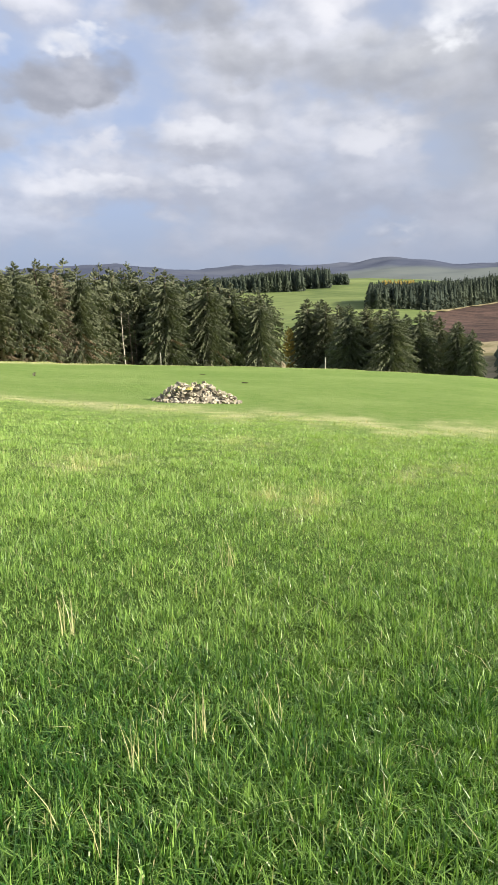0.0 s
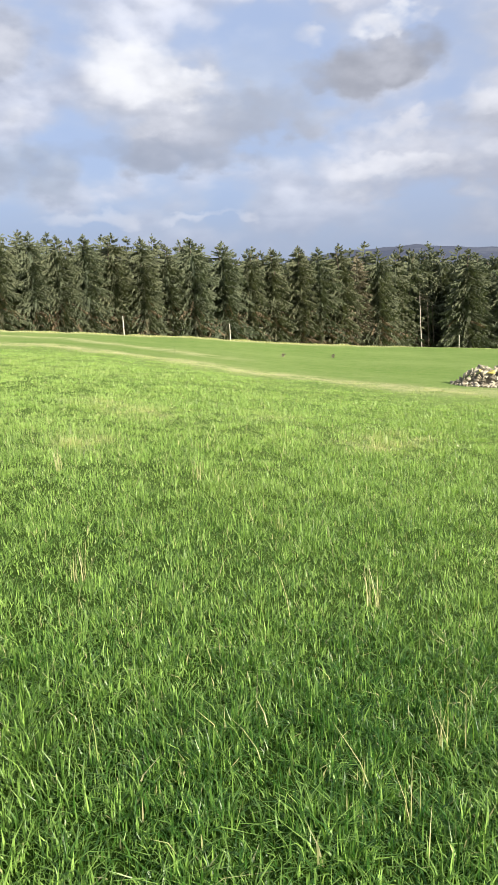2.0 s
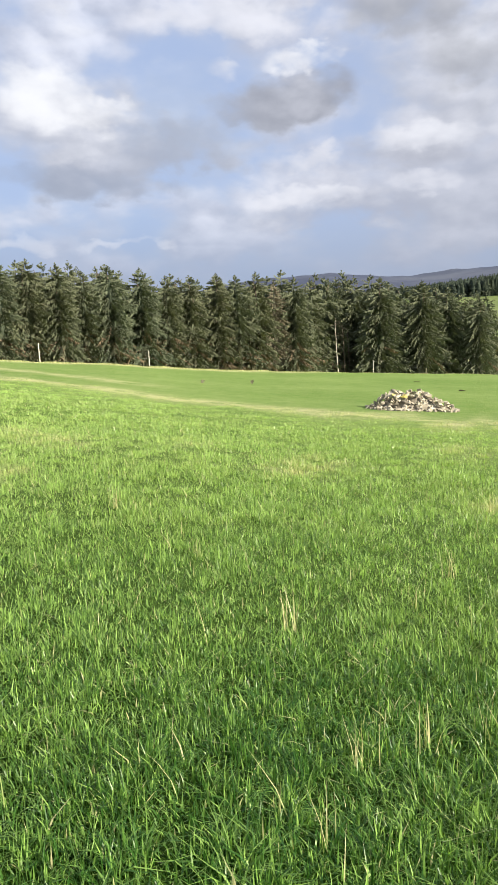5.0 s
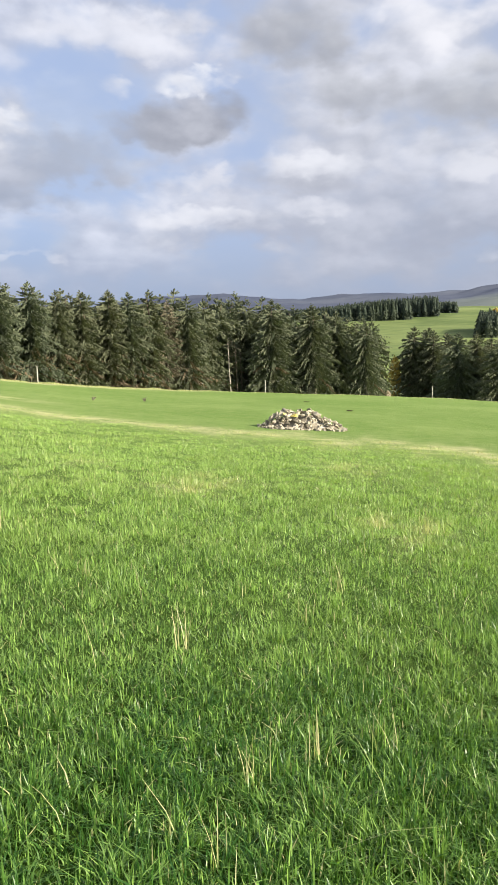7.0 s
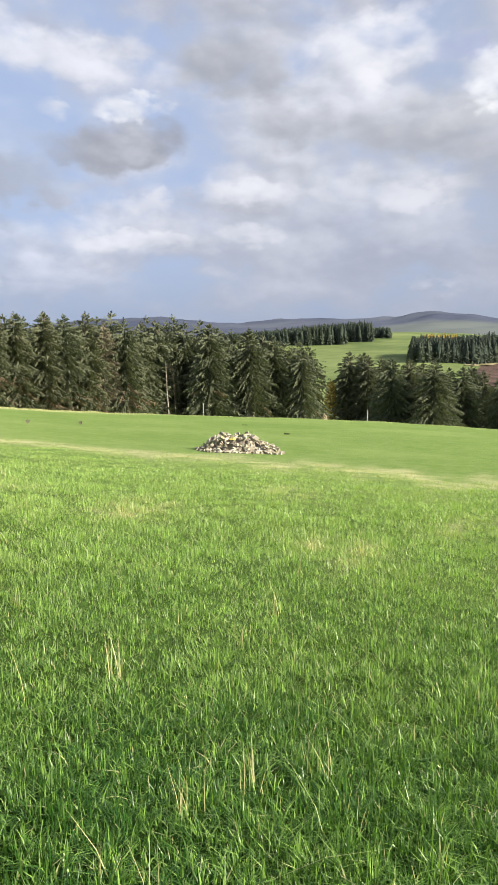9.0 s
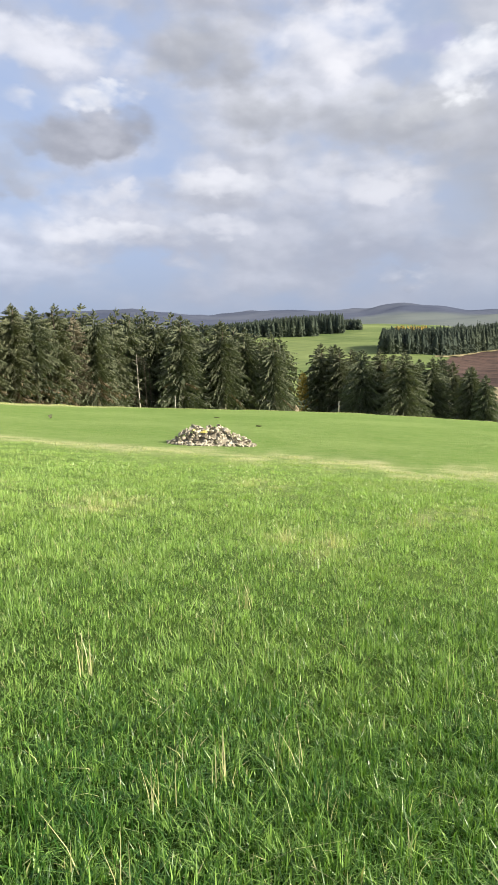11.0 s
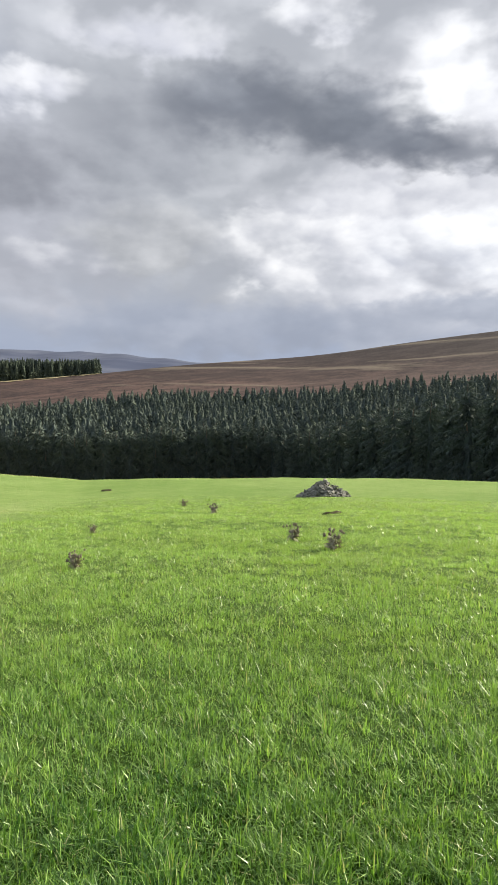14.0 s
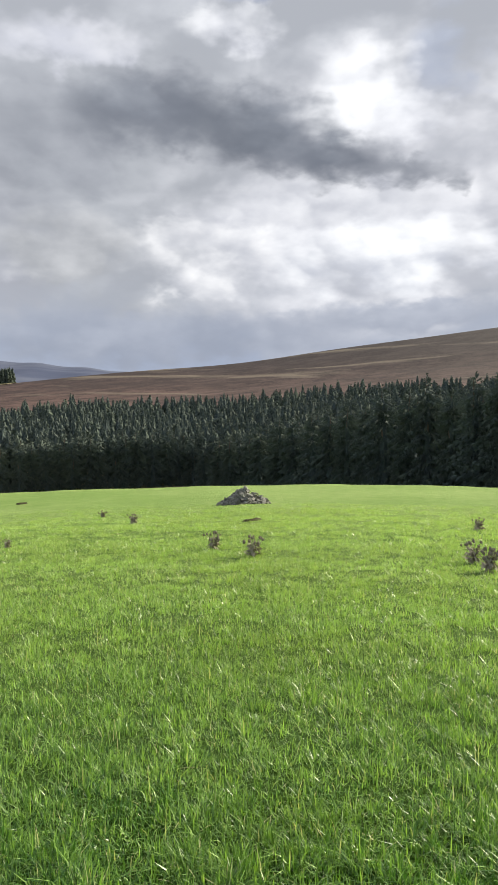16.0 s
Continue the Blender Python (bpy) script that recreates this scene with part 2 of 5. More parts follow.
    col = bank(col, -65.5, 24.5, 3.8, 4.6, (0.50, 0.54, 0.63), (0.34, 0.38, 0.48), 0.75, 0.0, 0.9)
    col = bank(col, -49.0, 27.4, 5.0, 1.9, (0.93, 0.93, 0.94), (0.60, 0.61, 0.66), 1.0, 0.35, 0.6)
    col = bank(col, -59.0, 22.6, 4.6, 4.4, (0.96, 0.96, 0.97), (0.64, 0.65, 0.69), 1.0, 0.4, 0.6)
    col = bank(col, -64.0, 21.2, 3.6, 1.8, (0.90, 0.90, 0.92), (0.58, 0.59, 0.64), 0.9, 0.3, 0.6)
    col = bank(col, -46.0, 12.0, 8.5, 3.2, (0.97, 0.96, 0.95), (0.54, 0.55, 0.59), 0.95, 0.35, 0.6)
    col = bank(col, -61.0, 11.6, 9.5, 3.2, (0.98, 0.98, 0.98), (0.52, 0.54, 0.60), 1.0, 0.35, 0.6)
    col = bank(col, -54.0, 16.0, 10.0, 2.2, (0.80, 0.80, 0.82), (0.48, 0.49, 0.54), 0.9, 0.15, 0.5)
    col = bank(col, -42.5, 22.2, 7.0, 3.4, (0.28, 0.30, 0.34), (0.185, 0.20, 0.235), 1.0, -0.2, 0.4)
    col = bank(col, -49.5, 21.0, 7.6, 3.6, (0.25, 0.27, 0.31), (0.155, 0.170, 0.202), 1.0, -0.2, 0.35)
    col = bank(col, -56.0, 18.8, 7.0, 2.4, (0.26, 0.28, 0.32), (0.165, 0.180, 0.215), 1.0, -0.2, 0.4)
    col = bank(col, -62.0, 17.4, 5.5, 1.4, (0.33, 0.35, 0.39), (0.21, 0.225, 0.26), 0.9, -0.1, 0.5)
    col = bank(col, -62.0, 7.0, 11.0, 1.5, (0.42, 0.45, 0.52), (0.32, 0.35, 0.42), 0.85, 0.0, 0.5)
    col = bank(col, -35.0, 12.5, 7.5, 3.2, (0.58, 0.585, 0.60), (0.36, 0.37, 0.39), 0.9, 0.1, 0.8)
    col = bank(col, -55, 30.0, 6.0, 1.4, (0.44, 0.48, 0.58), (0.34, 0.38, 0.48), 0.8, 0.0, 0.6)
    col = bank(col, -42, 5.6, 20, 2.3, (0.40, 0.43, 0.50), (0.30, 0.33, 0.40), 0.9, 0.0, 0.6)
    out = k.add("ShaderNodeOutputWorld")
    k.put(out.inputs[0], k.add("ShaderNodeBackground", k.mix(1.0, col, rgb(0.985, 0.998, 1.02), "MULTIPLY"), 0.50).outputs[0])


build_world()


# ---------------------------------------------------------------- materials
def material(name, shader):
    m = bpy.data.materials.new(name)
    m.use_nodes = True
    m.node_tree.nodes.clear()
    k = Nodes(m.node_tree)
    out = k.add("ShaderNodeOutputMaterial")
    k.put(out.inputs[0], shader(k))
    return m


def surface(k, colour, rough=0.8, spec=0.3, bump=None, strength=0.3, dist=0.02, metal=0.0):
    n = k.add("ShaderNodeBsdfPrincipled")
    k.put(n.inputs["Base Color"], colour), k.put(n.inputs["Roughness"], rough), k.put(n.inputs["Specular IOR Level"], spec)
    k.put(n.inputs["Metallic"], metal)
    if bump is not None:
        b = k.add("ShaderNodeBump")
        b.inputs["Strength"].default_value, b.inputs["Distance"].default_value = strength, dist
        k.put(b.inputs["Height"], bump)
        k.put(n.inputs["Normal"], b.outputs[0])
    return n.outputs[0]


def place(k):
    return k.add("ShaderNodeTexCoord").outputs["Object"]


def leafy(k, colour, through_colour, share=0.3, rough=0.5, spec=0.35):
    t = k.add("ShaderNodeBsdfTranslucent", through_colour).outputs[0]
    return k.add("ShaderNodeMixShader", share, surface(k, colour, rough, spec), t).outputs[0]


def m_turf(k):
    p = place(k)
    dry = k.add("ShaderNodeAttribute", attribute_name="dry").outputs["Fac"]
    sward = k.add("ShaderNodeAttribute", attribute_name="sward").outputs["Fac"]
    n1, n2, n3 = k.noise(p, 0.12, 5), k.noise(p, 1.3, 6, 0.65), k.noise(p, 14.0, 4, 0.7)
    n4 = k.noise(p, 60.0, 3, 0.6)
    short = k.mix(k.ramp(k.math("ADD", n1, k.math("MULTIPLY", k.math("SUBTRACT", n2, 0.5), 0.8)), 0.3, 0.75), rgb(0.145, 0.240, 0.060), rgb(0.235, 0.320, 0.105))
    short = k.mix(k.ramp(n3, 0.3, 0.8, 0.0, 0.5), short, rgb(0.25, 0.33, 0.105))
    short = k.mix(k.ramp(n4, 0.35, 0.75, 0.0, 0.45), short, rgb(0.095, 0.17, 0.035))
    flecks = k.noise(k.scaled(p, (1.0, 1.6, 1.0)), 3.4, 5, 0.72)
    short = k.mix(k.ramp(flecks, 0.52, 0.72, 0.0, 0.55), short, rgb(0.32, 0.33, 0.15))
    short = k.mix(k.ramp(flecks, 0.46, 0.30, 0.0, 0.5), short, rgb(0.105, 0.19, 0.042))
    # dark floor under the long grass, with the shade between blades in its colour
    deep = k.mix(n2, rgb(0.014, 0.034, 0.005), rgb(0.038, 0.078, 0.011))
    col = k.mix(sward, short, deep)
    d = k.math("MULTIPLY", dry, k.ramp(k.math("ADD", k.math("MULTIPLY", n2, 0.7), k.math("MULTIPLY", n3, 0.5)), 0.42, 0.70))
    col = k.mix(d, col, rgb(0.52, 0.49, 0.28))
    return surface(k, col, 0.9, 0.04, k.math("ADD", k.math("MULTIPLY", n2, 0.4), k.math("ADD", n3, k.math("MULTIPLY", n4, 0.5))), 0.9, 0.06)


def m_pasture(k):
    p = place(k)
    n1, n2 = k.noise(p, 0.006, 5), k.noise(p, 0.08, 5)
    col = k.mix(k.ramp(k.math("ADD", n1, k.math("MULTIPLY", n2, 0.3)), 0.45, 0.85), rgb(0.075, 0.115, 0.036), rgb(0.200, 0.245, 0.090))
    return surface(k, col, 0.9, 0.1, n2, 0.3, 0.5)


def m_moor(k):
    p = place(k)
    n1, n2, n3 = k.noise(p, 0.010, 6, 0.6), k.noise(p, 0.05, 5, 0.65), k.noise(p, 0.4, 4, 0.7)
    # a cloud's shadow is put into the colour: heather darkens and greys eastward
    east_shade = k.ramp(k.add("ShaderNodeSeparateXYZ", p).outputs[0], 150.0, 560.0)
    heather = k.mix(east_shade, rgb(0.150, 0.096, 0.080), rgb(0.060, 0.049, 0.047))
    col = k.mix(k.ramp(k.math("ADD", n2, k.math("MULTIPLY", n3, 0.5)), 0.45, 1.05), rgb(0.030, 0.024, 0.024), heather)
    col = k.mix(k.ramp(n1, 0.40, 0.66, 0.0, 0.5), col, rgb(0.036, 0.030, 0.029))
    # streaks of pale bent grass and old sheep walks along the slope
    turn = k.add("ShaderNodeMapping")
    k.put(turn.inputs[0], p)
    turn.inputs["Rotation"].default_value, turn.inputs["Scale"].default_value = (0.0, 0.0, radians(-32.0)), (0.020, 0.0045, 0.01)
    streak = k.noise(turn.outputs[0], 1.0, 5, 0.55, 0.4)
    col = k.mix(k.ramp(k.math("ADD", streak, k.math("MULTIPLY", n3, 0.06)), 0.60, 0.70, 0.0, 0.55), col, rgb(0.23, 0.195, 0.145))
    return surface(k, col, 0.95, 0.05, k.math("ADD", n2, n3), 0.25, 0.8)


def m_beyond(k):
    heath = k.add("ShaderNodeAttribute", attribute_name="heath").outputs["Fac"]
    n = k.noise(place(k), 0.03, 5, 0.6)
    f = k.ramp(k.math("ADD", heath, k.math("MULTIPLY", k.math("SUBTRACT", n, 0.5), 0.9)), 0.42, 0.58)
    return k.add("ShaderNodeMixShader", f, m_pasture(k), m_moor(k)).outputs[0]


def m_rough(k):
    p = place(k)
    n1, n2 = k.noise(p, 0.05, 5), k.noise(p, 0.6, 5)
    col = k.mix(k.ramp(k.math("ADD", n1, k.math("MULTIPLY", n2, 0.5)), 0.5, 0.95), rgb(0.15, 0.14, 0.07), rgb(0.37, 0.31, 0.20))
    return surface(k, col, 0.95, 0.05, n2, 0.5, 0.4)


def m_hills(k):
    p = place(k)
    n1, n2 = k.noise(p, 0.0016, 6, 0.6), k.noise(p, 0.008, 4)
    dist = k.add("ShaderNodeVectorMath", p, operation="LENGTH").outputs["Value"]
    side = k.math("DIVIDE", k.add("ShaderNodeSeparateXYZ", p).outputs[0], dist)
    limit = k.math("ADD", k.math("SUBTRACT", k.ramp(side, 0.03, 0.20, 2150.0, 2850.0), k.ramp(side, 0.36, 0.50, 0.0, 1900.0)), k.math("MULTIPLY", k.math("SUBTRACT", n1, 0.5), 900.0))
    # both slope colours carry the blue haze of the distance in them
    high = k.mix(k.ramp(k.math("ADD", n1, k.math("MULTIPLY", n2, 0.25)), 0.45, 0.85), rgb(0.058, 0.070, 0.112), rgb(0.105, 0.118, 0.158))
    hazy_grazed = k.mix(n2, rgb(0.100, 0.120, 0.132), rgb(0.150, 0.168, 0.160))
    col = k.mix(k.ramp(k.math("SUBTRACT", dist, limit), -160.0, 160.0), hazy_grazed, high)
    return surface(k, col, 0.95, 0.05, n2, 0.15, 8.0)


def m_blade(k):
    tint = k.add("ShaderNodeAttribute", attribute_name="tint").outputs["Fac"]
    dry = k.add("ShaderNodeAttribute", attribute_name="dry").outputs["Fac"]
    p = place(k)
    n1 = k.noise(p, 0.45, 3)
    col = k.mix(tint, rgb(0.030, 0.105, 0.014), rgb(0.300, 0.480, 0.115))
    col = k.mix(k.ramp(n1, 0.40, 0.75, 0.0, 0.35), col, rgb(0.20, 0.30, 0.055))
    col = k.mix(dry, col, rgb(0.58, 0.53, 0.31))
    thru = k.mix(1.0, col, rgb(1.22, 1.32, 0.55), "MULTIPLY")
    return leafy(k, col, thru, 0.31, 0.40, 0.50)


def m_needles(k):
    tint = k.add("ShaderNodeAttribute", attribute_name="tint").outputs["Fac"]
    dead = k.add("ShaderNodeAttribute", attribute_name="dead").outputs["Fac"]
    rnd = k.add("ShaderNodeObjectInfo").outputs["Random"]
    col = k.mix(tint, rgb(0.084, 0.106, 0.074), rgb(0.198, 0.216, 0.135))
    col = k.mix(k.math("MULTIPLY", rnd, 0.35), col, rgb(0.165, 0.160, 0.090))
    col = k.mix(dead, col, rgb(0.200, 0.160, 0.110))
    return leafy(k, col, k.mix(1.0, col, rgb(1.2, 1.3, 0.7), "MULTIPLY"), 0.22, 0.75, 0.12)


def m_plantation(k):
    tint = k.add("ShaderNodeAttribute", attribute_name="tint").outputs["Fac"]
    rnd = k.add("ShaderNodeObjectInfo").outputs["Random"]
    p = place(k)
    n, clumps, twigs = k.noise(p, 0.08, 3), k.noise(p, 1.3, 4, 0.65), k.noise(p, 0.45, 3, 0.6)
    # the bluish lift of the dark tint stands in for haze over the trees
    col = k.mix(tint, rgb(0.082, 0.106, 0.104), rgb(0.140, 0.164, 0.112))
    col = k.mix(k.ramp(k.math("ADD", n, k.math("MULTIPLY", rnd, 0.3)), 0.4, 0.9, 0.0, 0.4), col, rgb(0.075, 0.094, 0.060))
    col = k.mix(k.ramp(clumps, 0.40, 0.62, 0.0, 0.38), col, rgb(0.040, 0.060, 0.056))
    bough = surface(k, col, 0.85, 0.06, k.math("ADD", clumps, twigs), 0.5, 0.8)
    return k.add("ShaderNodeMixShader", 0.08, bough, k.add("ShaderNodeBsdfTranslucent", col).outputs[0]).outputs[0]


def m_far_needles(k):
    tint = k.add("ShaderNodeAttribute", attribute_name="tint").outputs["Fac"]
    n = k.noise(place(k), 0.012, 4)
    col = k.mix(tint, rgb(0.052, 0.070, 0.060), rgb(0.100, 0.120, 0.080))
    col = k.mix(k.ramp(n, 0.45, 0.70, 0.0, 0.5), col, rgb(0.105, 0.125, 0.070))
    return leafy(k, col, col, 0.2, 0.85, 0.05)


def m_brown_needles(k):
    tint = k.add("ShaderNodeAttribute", attribute_name="tint").outputs["Fac"]
    col = k.mix(tint, rgb(0.105, 0.105, 0.070), rgb(0.380, 0.325, 0.225))
    return leafy(k, col, col, 0.15, 0.6, 0.2)


def m_autumn(k):
    tint = k.add("ShaderNodeAttribute", attribute_name="tint").outputs["Fac"]
    col = k.mix(tint, rgb(0.34, 0.25, 0.05), rgb(0.55, 0.42, 0.12))
    return leafy(k, col, col, 0.3, 0.6, 0.2)


def m_bark(k):
    p = place(k)
    q = k.scaled(p, (6.0, 6.0, 1.2))
    n = k.noise(q, 3.0, 5, 0.65)
    return surface(k, k.mix(n, rgb(0.07, 0.055, 0.042), rgb(0.20, 0.165, 0.13)), 0.9, 0.1, n, 0.6, 0.02)


def m_pale_bark(k):
    n = k.noise(k.scaled(place(k), (4.0, 4.0, 0.8)), 3.0, 5, 0.65)
    return surface(k, k.mix(n, rgb(0.30, 0.27, 0.23), rgb(0.58, 0.54, 0.47)), 0.85, 0.1, n, 0.4, 0.01)


def m_post(k):
    n = k.noise(k.scaled(place(k), (20.0, 20.0, 2.0)), 2.0, 5, 0.65)
    return surface(k, k.mix(n, rgb(0.38, 0.36, 0.30), rgb(0.60, 0.57, 0.51)), 0.85, 0.15, n, 0.4, 0.005)


def m_wire(k):
    return surface(k, rgb(0.45, 0.45, 0.44), 0.4, 0.5, metal=0.8)


def m_stone(k):
    rnd = k.add("ShaderNodeObjectInfo").outputs["Random"]
    p = place(k)
    n1, n2, n3 = k.noise(p, 5.0, 6, 0.65), k.noise(p, 30.0, 4, 0.7), k.noise(p, 2.2, 3)
    col = k.mix(rnd, rgb(0.13, 0.115, 0.090), rgb(0.50, 0.45, 0.35))
    col = k.mix(k.ramp(n1, 0.35, 0.7, 0.0, 0.5), col, rgb(0.46, 0.41, 0.31))
    col = k.mix(k.ramp(n3, 0.58, 0.68, 0.0, 0.7), col, rgb(0.52, 0.50, 0.44))
    return surface(k, col, 0.85, 0.25, k.math("ADD", n1, k.math("MULTIPLY", n2, 0.4)), 0.7, 0.02)


def m_shaded_stone(k):
    rnd = k.add("ShaderNodeObjectInfo").outputs["Random"]
    p = place(k)
    n1, n2 = k.noise(p, 5.0, 6, 0.65), k.noise(p, 30.0, 4, 0.7)
    # darker, greyer copy of the field stone, the heap's shade put into its colour
    col = k.mix(rnd, rgb(0.080, 0.080, 0.066), rgb(0.26, 0.25, 0.205))
    col = k.mix(k.ramp(n1, 0.4, 0.7, 0.0, 0.5), col, rgb(0.33, 0.33, 0.30))
    return surface(k, col, 0.85, 0.25, k.math("ADD", n1, k.math("MULTIPLY", n2, 0.4)), 0.7, 0.02)


def m_lichen(k):
    p = place(k)
    n1, n2 = k.noise(p, 7.0, 5, 0.65), k.noise(p, 40.0, 4, 0.7)
    col = k.mix(k.ramp(n1, 0.38, 0.56), rgb(0.34, 0.30, 0.23), k.mix(n2, rgb(0.50, 0.40, 0.07), rgb(0.70, 0.60, 0.14)))
    return surface(k, col, 0.9, 0.2, k.math("ADD", n1, k.math("MULTIPLY", n2, 0.5)), 0.7, 0.02)


def m_thistle(k):
    n = k.noise(place(k), 40.0, 3)
    return leafy(k, k.mix(n, rgb(0.16, 0.145, 0.105), rgb(0.36, 0.33, 0.26)), rgb(0.26, 0.24, 0.14), 0.15, 0.8, 0.15)


def m_head(k):
    n = k.noise(place(k), 90.0, 3)
    return surface(k, k.mix(n, rgb(0.085, 0.074, 0.060), rgb(0.26, 0.225, 0.175)), 0.9, 0.1)


def m_soil(k):
    n = k.noise(place(k), 12.0, 5, 0.65)
    return surface(k, k.mix(n, rgb(0.022, 0.020, 0.012), rgb(0.070, 0.062, 0.030)), 0.95, 0.1, n, 0.8, 0.03)


TURF, BEYOND, ROUGH, HILLS = (material(n, f) for n, f in (("turf", m_turf), ("pasture_and_moor", m_beyond), ("rough_grass", m_rough), ("hazy_far_hills", m_hills)))
BLADE, NEEDLES, BROWN, AUTUMN = (material(n, f) for n, f in (("grass_blade", m_blade), ("spruce_needles", m_needles), ("browned_needles", m_brown_needles), ("autumn_leaves", m_autumn)))
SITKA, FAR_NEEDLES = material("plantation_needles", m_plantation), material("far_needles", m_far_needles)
BARK, PALE_BARK, POST, WIRE = (material(n, f) for n, f in (("bark", m_bark), ("pale_bark", m_pale_bark), ("weathered_post", m_post), ("wire", m_wire)))
SHADED_STONE = material("shaded_stone", m_shaded_stone)
STONE, LICHEN, THISTLE, HEAD, SOIL = (material(n, f) for n, f in (("field_stone", m_stone), ("lichen_stone", m_lichen), ("dry_thistle", m_thistle), ("thistle_head", m_head), ("soil", m_soil)))


# ---------------------------------------------------------------- the lie of the land
EYE = 1.5
# the brow of the field: azimuth (left positive), distance, angle below the eye
BROW_AZ = np.array([-180, -110, -90, -69, -57, -43, -30, -25, -18, -6, 7, 14.5, 21, 28, 36, 43, 60, 100, 180.0])
BROW_R = np.array([50, 48, 46, 44, 45, 44, 45, 52, 68, 76, 72, 66, 60, 54, 50, 48, 50, 60, 50.0])
BROW_EL = np.array([-1, -4.5, -5.8, -6.2, -6.1, -6.2, -6.15, -5.6, -4.65, -3.9, -3.3, -2.9, -2.4, -1.6, -0.9, -0.3, 0.6, 1.5, -1])
# the land beyond, as angles seen from the eye at some distances
FAR_AZ = np.array([-180, -110, -80, -69, -58.6, -49.5, -40.5, -30, -24, -18.3, -14, -10, -2, 5, 20, 45, 90, 180.0])
FAR_EL = {
    130: np.array([-4, -5.5, -6.4, -6.6, -6.7, -6.8, -6.9, -7.0, -6.8, -6.6, -6.2, -5.8, -5.4, -5.2, -4.2, -3.0, -1, -4.0]),
    250: np.array([-3, 0.8, 1.1, 0.6, 0.0, -0.7, -1.0, -1.6, -2.2, -3.0, -2.9, -2.7, -2.7, -2.6, -2, -2, -1, -3.0]),
    450: np.array([-1, 4.0, 4.0, 3.4, 2.6, 1.7, 1.3, 0.7, -0.1, -0.9, 0.1, 0.3, 0.2, 0.2, 0, 0, 0, -1.0]),
    700: np.array([2, 6.5, 6.6, 5.95, 4.85, 3.7, 3.05, 2.05, 1.6, 0.95, 1.6, 2.2, 2.1, 2.3, 2, 1.5, 1, 2.0]),
    1000: np.array([2, 5.5, 5.5, 4.9, 4.0, 3.0, 2.4, 1.7, 1.6, 1.6, 2.6, 3.05, 2.95, 3.0, 2.6, 2, 1.5, 2.0]),
    2200: np.array([1.5, 3, 3.0, 2.6, 2.4, 2.3, 2.2, 2.4, 2.6, 2.7, 2.8, 2.8, 2.7, 2.7, 2.4, 2, 1.5, 1.5]),
    4700: np.array([1, 1, 1.0, 1.0, 1, 1, 1, 1, 1, 1, 1, 1, 1, 1, 1, 1, 1, 1.0]),
}
RIDGE_AZ = np.array([-180, -60, -40.5, -34.4, -30, -25.8, -22.4, -19, -15.9, -13.8, -11.3, -8.3, -3.9, 0.6, 4.1, 6.8, 10.2, 14.5, 18, 24, 50, 180.0])
RIDGE_EL = np.array([2, 2, 3.05, 3.65, 3.95, 4.1, 4.1, 3.8, 4.0, 4.45, 4.7, 4.3, 4.4, 4.35, 4.2, 4.3, 4.7, 4.7, 4.2, 3.4, 2.5, 2.0])
FAR_R = [130, 250, 450, 700, 1000, 2200, 3700, 4700]


def brow(az):
    r = np.interp(az, BROW_AZ, BROW_R)
    return r, EYE + r * np.tan(np.radians(np.interp(az, BROW_AZ, BROW_EL)))


def land_raw(az, r):
    rc, zc = brow(az)
    rs, zs = [np.zeros_like(r), rc], [np.zeros_like(r), zc]
    for d in FAR_R:
        e = np.interp(az, RIDGE_AZ, RIDGE_EL) if d == 3700 else np.interp(az, FAR_AZ, FAR_EL[d])
        rs.append(np.full_like(r, d)), zs.append(EYE + d * np.tan(np.radians(e)))
    z = np.zeros_like(r)
    for a in range(len(rs) - 1):
        f = np.clip((r - rs[a]) / (rs[a + 1] - rs[a]), 0, 1)
        inside = (r >= rs[a]) & (r < rs[a + 1]) if a < len(rs) - 2 else r >= rs[a]
        z = np.where(inside, zs[a] + f * (zs[a + 1] - zs[a]), z)
    return z


def land(x, y):
    """The height of the ground."""
    x, y = np.asarray(x, float), np.asarray(y, float)
    r, az = np.hypot(x, y), np.degrees(np.arctan2(-x, y))
    z = sum(land_raw(az, r * s) * w for s, w in ((0.94, 0.15), (0.97, 0.2), (1.0, 0.3), (1.03, 0.2), (1.06, 0.15)))
    # the far slopes roll softly from side to side
    far_z = sum(land_raw(az + d, r) * w for d, w in ((-3.0, 0.15), (-1.5, 0.22), (0.0, 0.26), (1.5, 0.22), (3.0, 0.15)))
    m = np.clip((r - 140) / 80, 0, 1) * np.clip((1300 - r) / 200, 0, 1)
    z = z * (1 - m) + far_z * m
    near = np.clip(r / 6, 0, 1) * np.clip((400 - r) / 300, 0, 1)
    z = z + near * (0.035 * np.sin(x * 0.7 + 1.3) * np.sin(y * 0.55 + 0.4) + 0.010 * np.sin(x * 1.9 + y * 1.1) + 0.010 * np.sin(y * 2.3 - x * 0.8))
    far = np.clip((r - 300) / 600, 0, 1) * r
    return z + far * (0.0011 * np.sin(x * 0.011 + y * 0.004) + 0.0009 * np.sin(x * 0.023 - y * 0.017 + 1.0) + 0.0005 * np.sin(x * 0.051 + y * 0.043))


def height(x, y):
    return float(land(np.array([x]), np.array([y]))[0])


def spot(az, r):
    """The point of the ground at an azimuth and a distance."""
    v = heading(az)
    return Vector((v.x * r, v.y * r, height(v.x * r, v.y * r)))


def spot_below(az, el):
    """The point of the field that lies at an angle below the eye."""
    rc, zc = brow(np.array([az]))
    slope = float(zc[0] / rc[0])
    return spot(az, EYE / (math.tan(radians(-el)) + slope))


